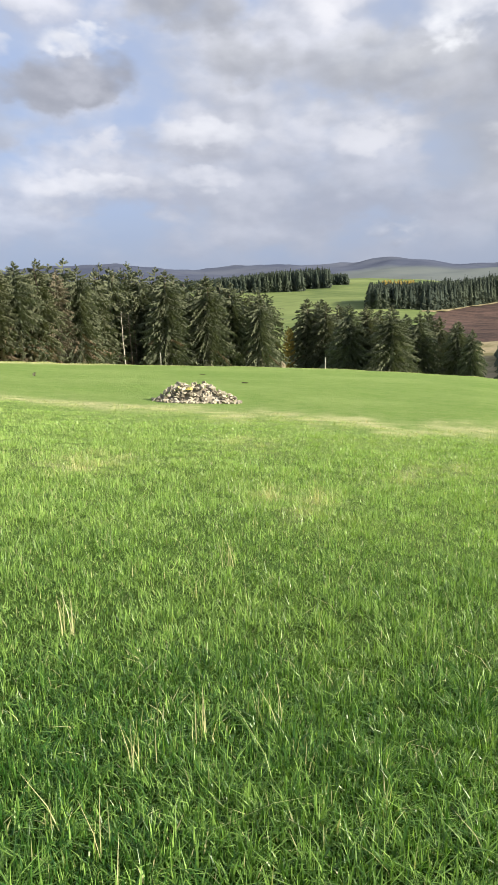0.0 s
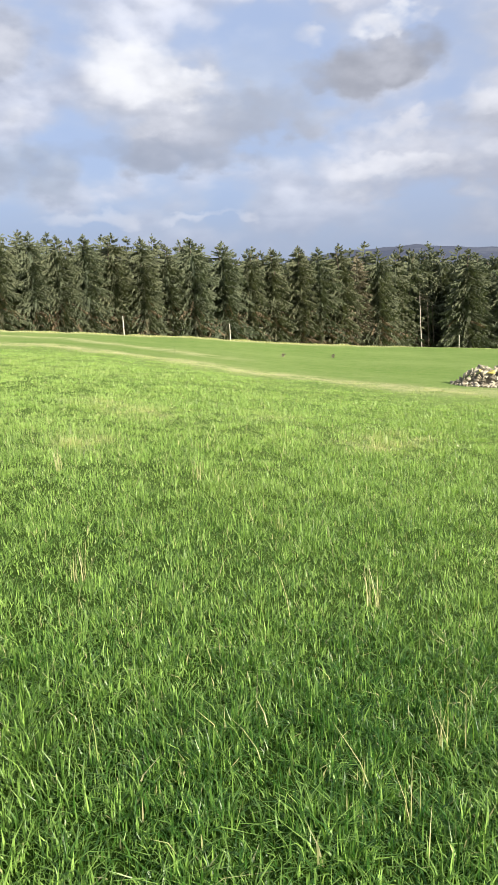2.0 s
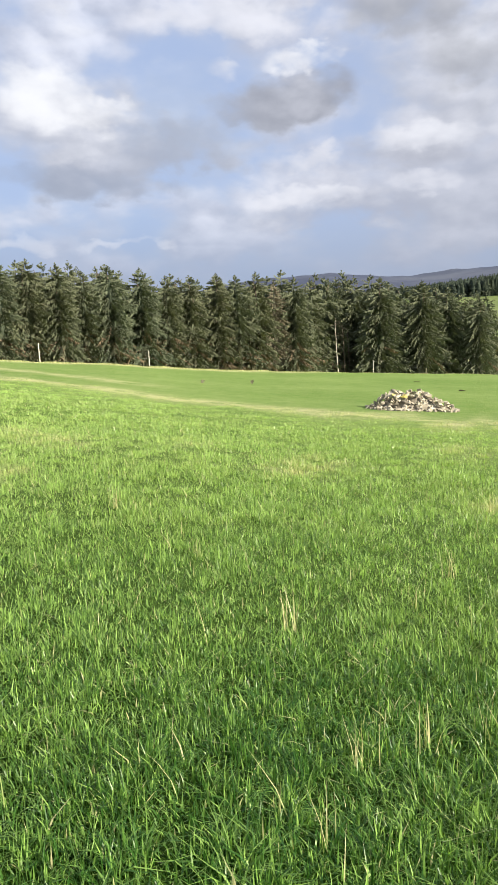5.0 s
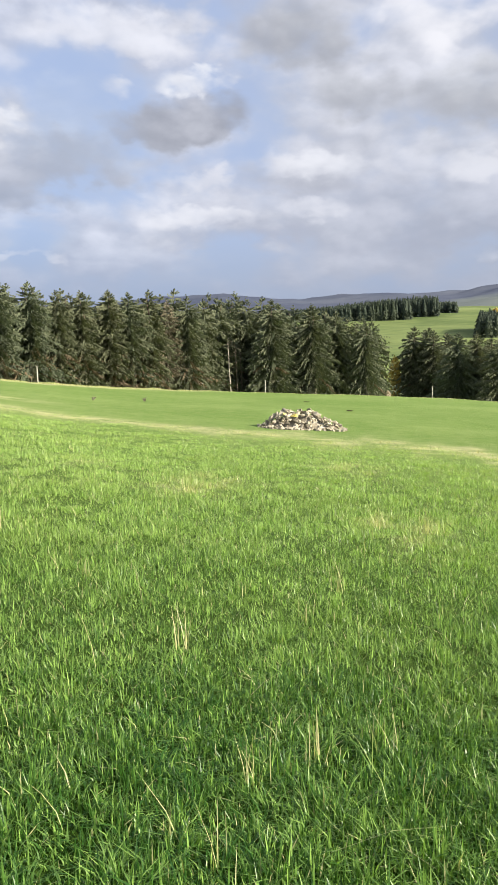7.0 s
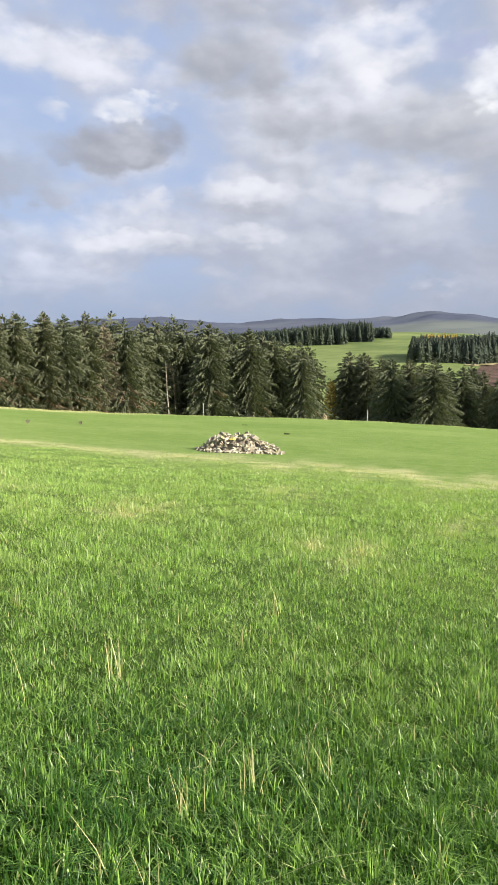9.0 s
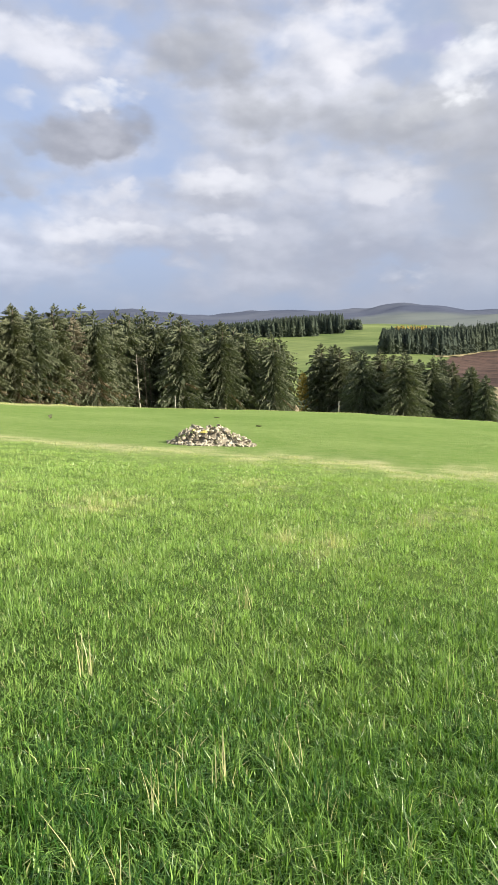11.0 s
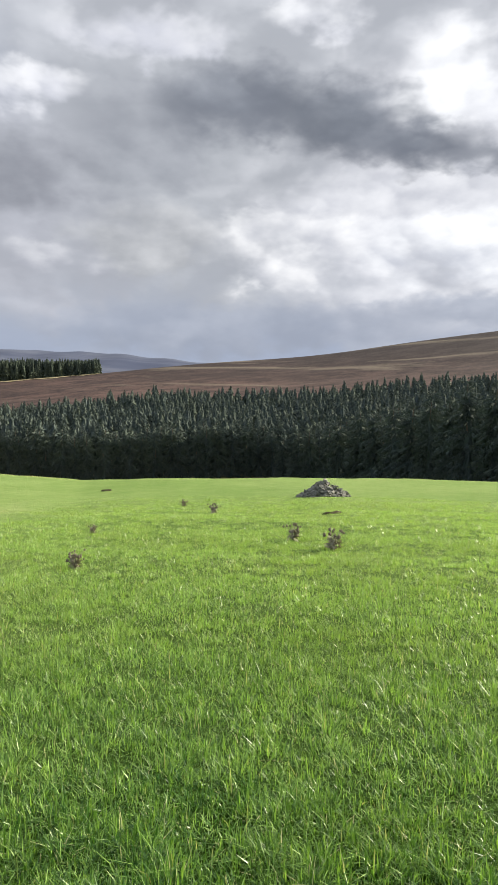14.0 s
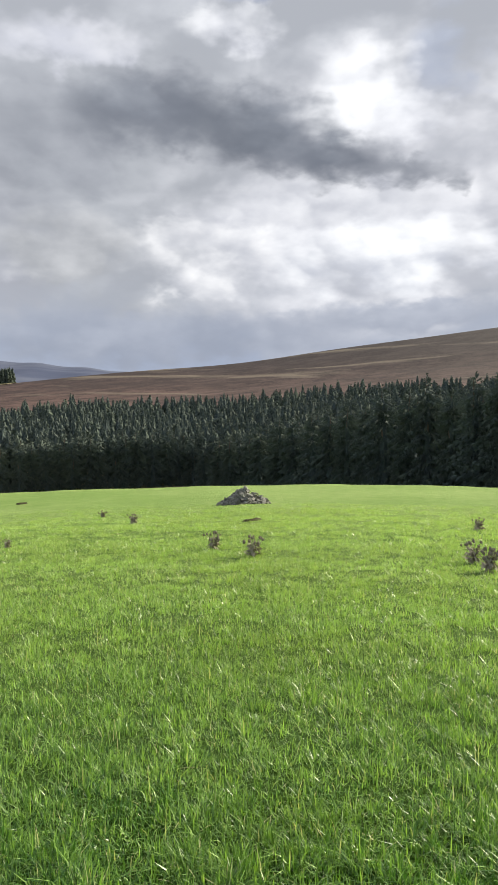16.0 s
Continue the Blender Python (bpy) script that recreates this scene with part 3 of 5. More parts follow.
# the edge of the long grass: azimuth and angle below the eye
EDGE_AZ = np.array([-180, -60, -43, -30, -22, -18, -11.8, -4, 0.4, 4.2, 11.9, 20.8, 29.9, 38.6, 42.6, 60, 180])
EDGE_EL = np.array([-7.3, -7.3, -7.3, -7.6, -8.4, -8.7, -8.8, -7.7, -7.5, -7.05, -6.45, -5.1, -3.4, -1.8, -1.4, -1.2, -8.8])


def edge(az):
    rc, zc = brow(az)
    return EYE / np.maximum(np.tan(np.radians(-np.interp(az, EDGE_AZ, EDGE_EL))) + zc / rc, 0.03)


# tufts of withered grass: azimuth, angle below the eye, strength
PATCHES = ((32.8, -7.5, 0.8), (14.1, -11.1, 0.9), (37.9, -9.6, 0.9), (35.9, -6.4, 0.6), (11.6, -10.5, 0.6), (0.5, -9.8, 0.7), (-5.5, -14.3, 0.6),
           (-8.3, -8.1, 0.5), (-16.3, -11.9, 0.5), (-1.5, -14.1, 0.6), (-12.3, -12.6, 0.5), (-5.1, -15.6, 0.4), (22, -8.5, 0.4))


def dryness(x, y):
    """How withered the grass is: a pale seam along the edge of the long grass, patches, and the verge of the fence."""
    r, az = np.hypot(x, y), np.degrees(np.arctan2(-x, y))
    e = edge(az)
    wob = 0.06 * np.sin(az * 0.9) + 0.04 * np.sin(az * 2.3 + 1)
    seam = np.exp(-(((r / e) - 1 + wob * np.where(az > 6, 0.12, 0.5)) / np.where(az > 6, 0.05, 0.09)) ** 2) * np.clip((az + 27) / 6, 0, 1)
    seam2 = np.exp(-((r / e - 1.28) / 0.05) ** 2) * np.clip((az - 22) / 6, 0, 1) * 0.7
    rc, _ = brow(az)
    verge = 0.85 * np.exp(-((r - rc * 0.945) / 2.0) ** 2) * np.clip((az - 9) / 5, 0, 1)
    patch = np.zeros_like(r)
    for pa, pe, amp in PATCHES:
        q = EYE / (math.tan(radians(-pe)) + float(np.interp(pa, BROW_AZ, (EYE + BROW_R * np.tan(np.radians(BROW_EL))) / BROW_R)))
        patch += amp * np.exp(-((az - pa) / 2.6) ** 2 - ((r - q) / (0.055 * q + 0.12)) ** 2)
    patch = patch * (0.45 + 0.55 * np.sin(x * 7.3 + y * 3.1) * np.sin(y * 6.7 - x * 2.2))
    patch = np.clip(patch, 0, 0.8)
    seam = seam * np.where(az > 6, 1.0, 0.70 + 0.40 * np.sin(x * 2.1 + y * 1.3) * np.sin(y * 4.7 - x * 0.6))
    return np.clip(seam * 0.8 + seam2 + verge + patch, 0, 1)


def mesh_from(name, verts, faces, mats, attrs=(), face_mats=None, smooth=False):
    me = bpy.data.meshes.new(name)
    verts, faces = np.asarray(verts, np.float32), np.asarray(faces, np.int32)
    me.vertices.add(len(verts))
    me.vertices.foreach_set("co", verts.ravel())
    n, c = faces.shape
    me.loops.add(n * c), me.polygons.add(n)
    me.loops.foreach_set("vertex_index", faces.ravel())
    me.polygons.foreach_set("loop_start", np.arange(0, n * c, c, dtype=np.int32))
    if face_mats is not None:
        me.polygons.foreach_set("material_index", np.asarray(face_mats, np.int32))
    me.polygons.foreach_set("use_smooth", np.full(n, smooth))
    for key, values in attrs:
        a = me.attributes.new(key, "FLOAT", "POINT")
        a.data.foreach_set("value", np.asarray(values, np.float32))
    for m in mats:
        me.materials.append(m)
    me.update()
    me.validate()
    return me


def build_ground():
    az = np.concatenate([np.arange(-180, -84, 4.0), np.arange(-84, 56, 0.5), np.arange(56, 180, 4.0)])
    rr = np.concatenate([np.linspace(0.6, 6, 12)[:-1], 6 * 1.033 ** np.arange(0, 206)])
    A, Rr = np.meshgrid(az, rr, indexing="ij")
    a = np.radians(A)
    X, Y = -np.sin(a) * Rr, np.cos(a) * Rr
    Z = land(X, Y)
    n, m = A.shape
    verts = np.concatenate([np.stack([X, Y, Z], -1).reshape(-1, 3), [[0, 0, 0]]])
    i, j = np.meshgrid(np.arange(n), np.arange(m - 1), indexing="ij")
    i2 = (i + 1) % n
    quads = np.stack([i * m + j, i * m + j + 1, i2 * m + j + 1, i2 * m + j], -1).reshape(-1, 4)
    k = np.arange(n)
    hub = np.stack([np.full(n, n * m), k * m, ((k + 1) % n) * m, ((k + 1) % n) * m], -1)
    rm, am = Rr[:, :-1].ravel(), A[:, :-1].ravel()
    kind = np.zeros(len(rm), int)
    kind[rm > 118] = 2
    kind[rm > 200 + 95 * np.exp(-((am + 19.0) / 2.6) ** 2)] = 1
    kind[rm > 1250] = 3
    line = -13.9 - (Rr - 400) * 0.010 + 0.2 * np.sin(Rr * 0.013)
    heath = np.append((np.clip((line - A) / 1.6, -0.5, 0.5) + 0.5).ravel(), 0)
    dry = np.append(dryness(X, Y).ravel(), 0)
    # share of the shade-dark floor: full at the viewer, thinning to the edge
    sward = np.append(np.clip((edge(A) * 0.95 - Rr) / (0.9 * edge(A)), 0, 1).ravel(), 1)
    tris = np.concatenate([quads[:, [0, 1, 2]], quads[:, [0, 2, 3]], hub[:, :3]])
    km = np.concatenate([kind, kind, np.zeros(n, int)])
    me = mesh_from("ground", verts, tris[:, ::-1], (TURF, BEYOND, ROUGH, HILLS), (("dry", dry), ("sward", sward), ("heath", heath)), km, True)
    tagged(new("ground", me), "sloping green pasture running out to heather moor and grey hills", "ground", kind="structure")


build_ground()


# ---------------------------------------------------------------- helpers for things
def empty(name, m, label="", category="", group="", kind=""):
    ob = new(name)
    ob.empty_display_size = 0.2
    ob.matrix_basis = m
    return tagged(ob, label, category, group, kind)


def part(name, me, parent, label="", m=None):
    ob = new(name, me)
    ob.parent = parent
    if m is not None:
        ob.matrix_basis = m
    return tagged(ob, label) if label else ob


def tube(points, radii, sides=6):
    """Vertices and triangles of a tapered tube along points."""
    vs, fs = [], []
    for p, r in zip(points, radii):
        for s in range(sides):
            a = 2 * math.pi * s / sides
            vs.append((p[0] + r * math.cos(a), p[1] + r * math.sin(a), p[2]))
    for ring in range(len(points) - 1):
        for s in range(sides):
            a, b = ring * sides + s, ring * sides + (s + 1) % sides
            fs += [(a, b, b + sides), (a, b + sides, a + sides)]
    return vs, fs


# ---------------------------------------------------------------- spruces
def spread_at(f, shoulder):
    """How far the boughs reach at a share of the height: a cone, or a close-grown column that ends in a cone."""
    cone = (1.0 - f) ** 0.90
    column = 1.0 - 0.24 * f if f < 0.80 else 0.81 * ((1.0 - f) / 0.20) ** 1.2
    return cone + (column - cone) * shoulder


def crown_arrays(rng, h, wide, whorls, arms, sprays, bare=0.04, ragged=0.2, brown_foot=0.3, core=0.42, fine=1.0, low=0.0, shoulder=0.0, hanging=1.15):
    """The needled boughs of a spruce: whorls of drooping arms, each with hanging sprays."""
    V, F, tint, dead = [], [], [], []
    n = 0
    for w in range(whorls):
        f = low + (1 - low) * ((w + rng.random()) / whorls) ** 0.72
        z0 = h * (bare + (1 - bare) * f)
        span = wide * 0.5 * spread_at(f, shoulder) * (0.85 + 0.15 * min(1, f * 6)) * (1 + 0.08 * rng.normal())
        count = max(3, int(arms * (1 - 0.35 * f)))
        for _ in range(count):
            a = rng.random() * 6.283
            ln = max(0.04, span * (1 + ragged * (1 - 0.6 * f) * rng.normal())) + 0.02
            droop = 0.30 + 0.35 * (1 - f) + 0.14 * rng.normal() - 1.1 * max(0.0, f - 0.82) / 0.18
            zb = z0 + 0.034 * h * (rng.random() - 0.5)
            ca, sa = math.cos(a), math.sin(a)
            deadness = 1.0 if rng.random() < brown_foot * max(0, 1 - f * 2.2) else 0.0
            tone = rng.random()
            for s in range(sprays):
                g = 0.15 + 0.85 * (s + rng.random()) / sprays
                d = ln * g
                px, py = ca * d, sa * d
                pz = zb - droop * ln * g * g + 0.15 * ln * max(0, g - 0.7)
                size = fine * (0.15 + 0.26 * (1 - g * 0.5)) * (0.68 + 0.32 * (1 - f)) * min(1.0, 0.26 + (1 - f) * 3.2) * (h / 10) * (0.7 + 0.7 * rng.random())
                side = a + 1.5708 * (1 if rng.random() < 0.5 else -1) * (0.2 + rng.random() * 0.9)
                sx, sy = math.cos(side), math.sin(side)
                hang = -0.2 - 0.8 * rng.random()
                tip = (px + sx * size + ca * size * 0.6, py + sy * size + sa * size * 0.6, pz + hang * size)
                b1 = (px - ca * size * 0.45, py - sa * size * 0.45, pz + 0.12 * size)
                b2 = (px + ca * size * 0.40, py + sa * size * 0.40, pz + 0.05 * size)
                lo = (px + sx * size * 0.25, py + sy * size * 0.25, pz - size * hanging)
                V += [b1, b2, tip, lo]
                F += [(n, n + 1, n + 2), (n, n + 3, n + 1)]
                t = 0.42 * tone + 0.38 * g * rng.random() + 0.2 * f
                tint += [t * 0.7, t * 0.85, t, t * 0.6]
                dead += [deadness] * 4
                n += 4
    # the leading shoot
    for s in range(3):
        a = s * 2.094
        V += [(0.07 * math.cos(a), 0.07 * math.sin(a), h * 0.965), (0.07 * math.cos(a + 2.1), 0.07 * math.sin(a + 2.1), h * 0.965), (0, 0, h * 0.99), (0, 0, h * 0.95)]
        F += [(n, n + 1, n + 2), (n, n + 3, n + 1)]
        tint += [0.5] * 4
        dead += [0] * 4
        n += 4
    # the dense inside, its shade painted in with the darkest tint
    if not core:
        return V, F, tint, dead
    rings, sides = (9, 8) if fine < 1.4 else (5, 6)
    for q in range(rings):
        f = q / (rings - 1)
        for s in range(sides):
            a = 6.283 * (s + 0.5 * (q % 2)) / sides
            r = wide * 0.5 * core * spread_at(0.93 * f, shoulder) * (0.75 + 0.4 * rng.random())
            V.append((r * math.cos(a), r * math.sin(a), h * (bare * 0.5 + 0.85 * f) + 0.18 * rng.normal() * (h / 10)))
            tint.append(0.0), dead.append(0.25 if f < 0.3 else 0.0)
    for q in range(rings - 1):
        for s in range(sides):
            a, b = n + q * sides + s, n + q * sides + (s + 1) % sides
            F += [(a, b, b + sides), (a, b + sides, a + sides)]
    return V, F, tint, dead


def spruce_meshes(seed, h, wide, whorls, arms, sprays, mat=None, **more):
    rng = np.random.default_rng(seed)
    V, F, tint, dead = crown_arrays(rng, h, wide, whorls, arms, sprays, **more)
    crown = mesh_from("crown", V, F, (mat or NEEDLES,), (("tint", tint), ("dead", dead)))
    pts = [(0.05 * rng.normal() * q, 0.05 * rng.normal() * q, h * (q / 5) * 0.97 - 0.3) for q in range(6)]
    v, f = tube(pts, [0.014 * h * (1.04 - q / 5) + 0.02 for q in range(6)], 7)
    return mesh_from("trunk", v, f, (BARK,), smooth=True), crown


def spruce(meshes, m, label, group, name="spruce_tree", category="tree"):
    ob = empty(name, m, label, category, group)
    part("trunk", meshes[0], ob)
    part("crown", meshes[1], ob)
    return ob


def upright(p, turn, sx, sz):
    return Matrix.Translation(p) @ Matrix.Rotation(turn, 4, "Z") @ Matrix.Diagonal((sx, sx, sz, 1))


RNG = np.random.default_rng(11)
TALL = [spruce_meshes(20 + s, 10.0, 3.5 + 0.35 * (s % 3), 46, 10, 13, ragged=0.20, shoulder=0.85 + 0.1 * (s % 3), fine=0.86, core=0.20) for s in range(6)]
LEAN_TREE = spruce_meshes(40, 10.0, 3.4, 44, 9, 10, mat=BROWN, ragged=0.25, shoulder=0.7, fine=0.74, core=0.20)
BROAD = [spruce_meshes(50 + s, 10.0, 5.4 + 0.3 * s, 50, 11, 13, ragged=0.18, brown_foot=0.05, fine=0.88, shoulder=0.50, core=0.20) for s in range(3)]
BACK = [spruce_meshes(60 + s, 10.0, 4.2, 30, 10, 7, ragged=0.22, fine=1.1, shoulder=0.9, core=0.20) for s in range(3)]
PLANT = [spruce_meshes(70 + s, 10.0, 4.4, 30, 10, 7, mat=SITKA, ragged=0.25, brown_foot=0.05, fine=1.05, shoulder=0.6, core=0.20) for s in range(4)]

TOP_AZ = np.array([-18.1, -15.2, -11.3, -8, -4.7, -3.2, -2.5, 1.5, 4.4, 8, 11, 16.6, 20.6, 27.4, 35.4, 41.9, 50])
TOP_EL = np.array([-1.3, 0.1, 0.9, 1.1, 1.7, 1.5, 1.7, 2.55, 3.2, 3.75, 4.15, 4.7, 5.0, 5.75, 6.6, 7.1, 7.5])


def stand(az, r, kinds, label, group, jitter=0.05, sink=0.15, broad=1.0, lower=1.0):
    p = spot(az, r)
    top = EYE + r * math.tan(radians(float(np.interp(az, TOP_AZ, TOP_EL))))
    h = (top - p.z) * lower * (1 + jitter * RNG.normal())
    p.z -= sink
    k = kinds[int(RNG.integers(len(kinds)))] if isinstance(kinds, list) else kinds
    return spruce(k, upright(p, RNG.random() * 6.283, broad * h / 10 * (1 + 0.06 * RNG.normal()), h / 10), label, group)


BELT = "shelterbelt spruces"
L_BELT = "tall dark green spruce in a dense shelterbelt behind the fence"
az = 47.5
while az > 11.7:
    rc = float(np.interp(az, BROW_AZ, BROW_R))
    if abs(az - 14.6) < 1.1:
        stand(14.6, rc + 6.5, LEAN_TREE, "spruce with browned, thinning needles in the shelterbelt", BELT, 0.0, lower=0.97)
    else:
        stand(az, rc + 6 + RNG.random(), TALL, L_BELT, BELT, 0.045, broad=1.12)
    az -= 2.25 * (1 + 0.12 * RNG.normal()) * 57 / (rc + 5)
for row in (1, 2):
    az = 48.0 + row * 0.7
    while az > 12.0:
        rc = float(np.interp(az, BROW_AZ, BROW_R))
        stand(az + 0.3 * RNG.normal(), rc + 6 + row * 3.2 + RNG.random(), BACK, L_BELT, BELT, 0.03, broad=1.1, lower=0.98)
        az -= 2.1 * 57 / (rc + 8)
for a_, d_ in ((6.3, 6.0), (3.1, 6.5), (1.1, 8.0), (-1.1, 6.5)):
    stand(a_, float(np.interp(a_, BROW_AZ, BROW_R)) + d_, BROAD, "full dark green spruce at the edge of the shelterbelt", BELT, 0.02, broad=1.12, lower=1.05)
for a_, d_ in ((5.6, 10.5), (3.0, 11), (5.7, 13), (1.2, 13), (-1.6, 11), (0.2, 11), (-0.9, 13), (2, 15), (4.5, 15), (7, 16), (8.3, 13), (8.9, 15), (9.7, 14), (10.6, 12), (11.3, 14), (9.2, 19), (10.3, 18)):
    stand(a_, float(np.interp(a_, BROW_AZ, BROW_R)) + d_, BACK, L_BELT, BELT, 0.03, broad=1.35 if a_ < 7 else 1.1, lower=1.05)
COPSE = "copse spruces"
for a_, d_ in ((-4.9, 105), (-6.4, 104), (-8.2, 97), (-9.6, 99), (-11.5, 95), (-13.6, 101), (-15.1, 106), (-16.5, 100), (-17.6, 98), (-6.0, 110), (-7.4, 108), (-10.6, 106), (-12.6, 107), (-14.3, 108), (-16.3, 107)):
    stand(a_, d_, BROAD, "broad dark spruce in a copse below the brow", COPSE, 0.03, 0.3, 1.3 if a_ > -14 else 1.0)


def bare_trunk(az, r, h, radius, mat, label):
    p = spot(az, r)
    rng = np.random.default_rng(int(abs(az) * 100))
    ob = empty("dead_tree", Matrix.Translation(p), label, "tree", "dead trunks")
    pts = [(0.02 * rng.normal() - 0.03 * q, 0.02 * rng.normal(), h * q / 6 - 0.2) for q in range(7)]
    v, f = tube(pts, [radius * (1.1 - 0.8 * q / 6) for q in range(7)], 8)
    part("trunk", mesh_from("trunk", v, f, (mat,), smooth=True), ob)
    V, F = [], []
    for s in range(16):
        z = h * (0.15 + 0.8 * rng.random())
        a, ln = rng.random() * 6.283, 0.3 + 0.6 * rng.random()
        n = len(V)
        e = (math.cos(a) * ln, math.sin(a) * ln, z - 0.15 * ln)
        V += [(0, 0, z), (0, 0, z + 0.04), e, (0.03 * math.sin(a), -0.03 * math.cos(a), z + 0.02)]
        F += [(n, n + 1, n + 2), (n, n + 3, n + 2)]
    tagged(part("twigs", mesh_from("twigs", V, F, (BARK,)), ob), kind="stuff")


bare_trunk(9.7, 76.5, 6.2, 0.06, PALE_BARK, "dead pale bare trunk standing in a gap of the trees")
bare_trunk(9.15, 78, 6.0, 0.075, BARK, "dead grey bare trunk in the gap of the trees")
bare_trunk(8.75, 80, 5.6, 0.07, BARK, "dead grey bare trunk in the gap of the trees")


# ---------------------------------------------------------------- plantation and far woods
def small_tree(rng, sprays, low, full):
    """A small spruce, ten metres high and 4.6 wide: an inner cone, its shade put into a dark tint, under drooping
    sprays that pale outward.
    """
    V, F, tint = [], [], []
    rings, sides = 4, 6

    def reach(f):
        return 2.3 * (1.0 - (f * 0.99) ** full) ** 0.75

    for q in range(rings):
        f = low + (0.94 - low) * q / (rings - 1)
        for s in range(sides):
            a = 6.283 * (s + 0.5 * (q % 2)) / sides
            r = reach(f) * (0.40 + 0.2 * rng.random())
            V.append((r * math.cos(a), r * math.sin(a), 10 * f))
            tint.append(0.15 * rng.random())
    for q in range(rings - 1):
        for s in range(sides):
            a, b = q * sides + s, q * sides + (s + 1) % sides
            F += [(a, b, b + sides), (a, b + sides, a + sides)]
    for _ in range(sprays):
        f = low + (1 - low) * (1 - rng.random() ** 0.6 * 0.98) if rng.random() < 0.35 else low + (1 - low) * rng.random()
        a, r = 6.283 * rng.random(), reach(f)
        wide = (0.40 + 0.55 * rng.random()) * (0.30 + 0.70 * (1 - f))
        drop = (0.10 + 0.95 * rng.random()) * (0.4 + 0.6 * (1 - f))
        inner, outer = r * 0.35, r * (0.75 + 0.45 * rng.random())
        z, n, twist = 10 * f, len(V), 0.9 * rng.normal() * (1 - f)
        V += [(inner * math.cos(a) + wide * math.sin(a), inner * math.sin(a) - wide * math.cos(a), z + 0.25 + twist), (inner * math.cos(a) - wide * math.sin(a), inner * math.sin(a) + wide * math.cos(a), z + 0.25 - twist),
              (outer * math.cos(a) - 0.3 * wide * math.sin(a), outer * math.sin(a) + 0.3 * wide * math.cos(a), z - drop)]
        F.append((n, n + 1, n + 2))
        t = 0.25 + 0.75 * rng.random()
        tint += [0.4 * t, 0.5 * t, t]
    n = len(V)
    V += [(0.12, 0, 9.3), (-0.1, 0.1, 9.3), (0, 0, 10.1)]
    F.append((n, n + 1, n + 2))
    tint += [0.4, 0.4, 0.6]
    return np.array(V), np.array(F), np.array(tint), np.zeros(len(V))


def simple_wood(name, places, mat, label, seed, sprays, category="wood", low=0.0, full=1.5):
    """Many small spruces in one object. places: x, y, height, width."""
    rng = np.random.default_rng(seed)
    kinds = [small_tree(np.random.default_rng(seed * 10 + s), sprays, low, full) for s in range(6)]
    vs, fs, ts, ds, n = [], [], [], [], 0
    zs = land(np.array([q[0] for q in places]), np.array([q[1] for q in places]))
    for (x, y, h, w), z in zip(places, zs):
        V, F, t, d = kinds[int(rng.integers(6))]
        a = rng.random() * 6.283
        c, s = math.cos(a), math.sin(a)
        P = np.empty_like(V)
        P[:, 0] = x + (V[:, 0] * c - V[:, 1] * s) * w / 4.6
        P[:, 1] = y + (V[:, 0] * s + V[:, 1] * c) * w / 4.6
        P[:, 2] = z - 0.2 + V[:, 2] * h / 10
        vs.append(P), fs.append(F + n), ts.append(np.clip(t + 0.25 * (rng.random() - 0.3), 0, 1)), ds.append(d)
        n += len(V)
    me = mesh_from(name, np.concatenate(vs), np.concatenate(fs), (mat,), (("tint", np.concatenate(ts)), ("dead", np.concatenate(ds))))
    return tagged(new(name, me), label, category, kind="stuff")


def polar(az, r):
    v = heading(az)
    return v.x * r, v.y * r


def front(az):
    """The near edge of the plantation."""
    return float(np.interp(az, [-95, -80, -69, -60, -52, -45, -30, -19], [64, 68, 75, 88, 108, 138, 136, 138]))


def build_plantation():
    rng = np.random.default_rng(5)
    a = -20.0
    while a > -84:
        for row in range(2):
            r = front(a) + row * 2.8 + 0.8 * rng.random()
            p = spot(a - row * 0.5 + 0.15 * rng.normal(), r)
            h = float(np.interp(a, [-60, -48], [12.5, 10.3])) * (1 + 0.06 * rng.normal())
            p.z -= 0.2
            spruce(PLANT[int(rng.integers(4))], upright(p, rng.random() * 6.283, h / 10 * 1.05, h / 10),
                   "dark close-grown plantation spruce at the edge of the moor", "plantation spruces")
        a -= 2.5 / front(a) * 57.3
    places = []
    for r in np.arange(3, 170, 2.9):
        a = -20.0 - 0.01 * r
        while a > -86:
            d = front(a) + 5 + r
            if d < 236 + 8 * math.sin(a * 0.3) and rng.random() > 0.2:
                x, y = polar(a + 0.2 * rng.normal(), d + 0.6 * rng.normal())
                places.append((x, y, 10.0 * (1 + 0.08 * rng.normal()), 4.6 * (1 + 0.1 * rng.normal())))
            a -= 2.9 / d * 57.3
    simple_wood("spruce_plantation", places, SITKA, "dense dark spruce plantation climbing to the heather moor", 3, 64, low=0.40, full=2.1)


build_plantation()


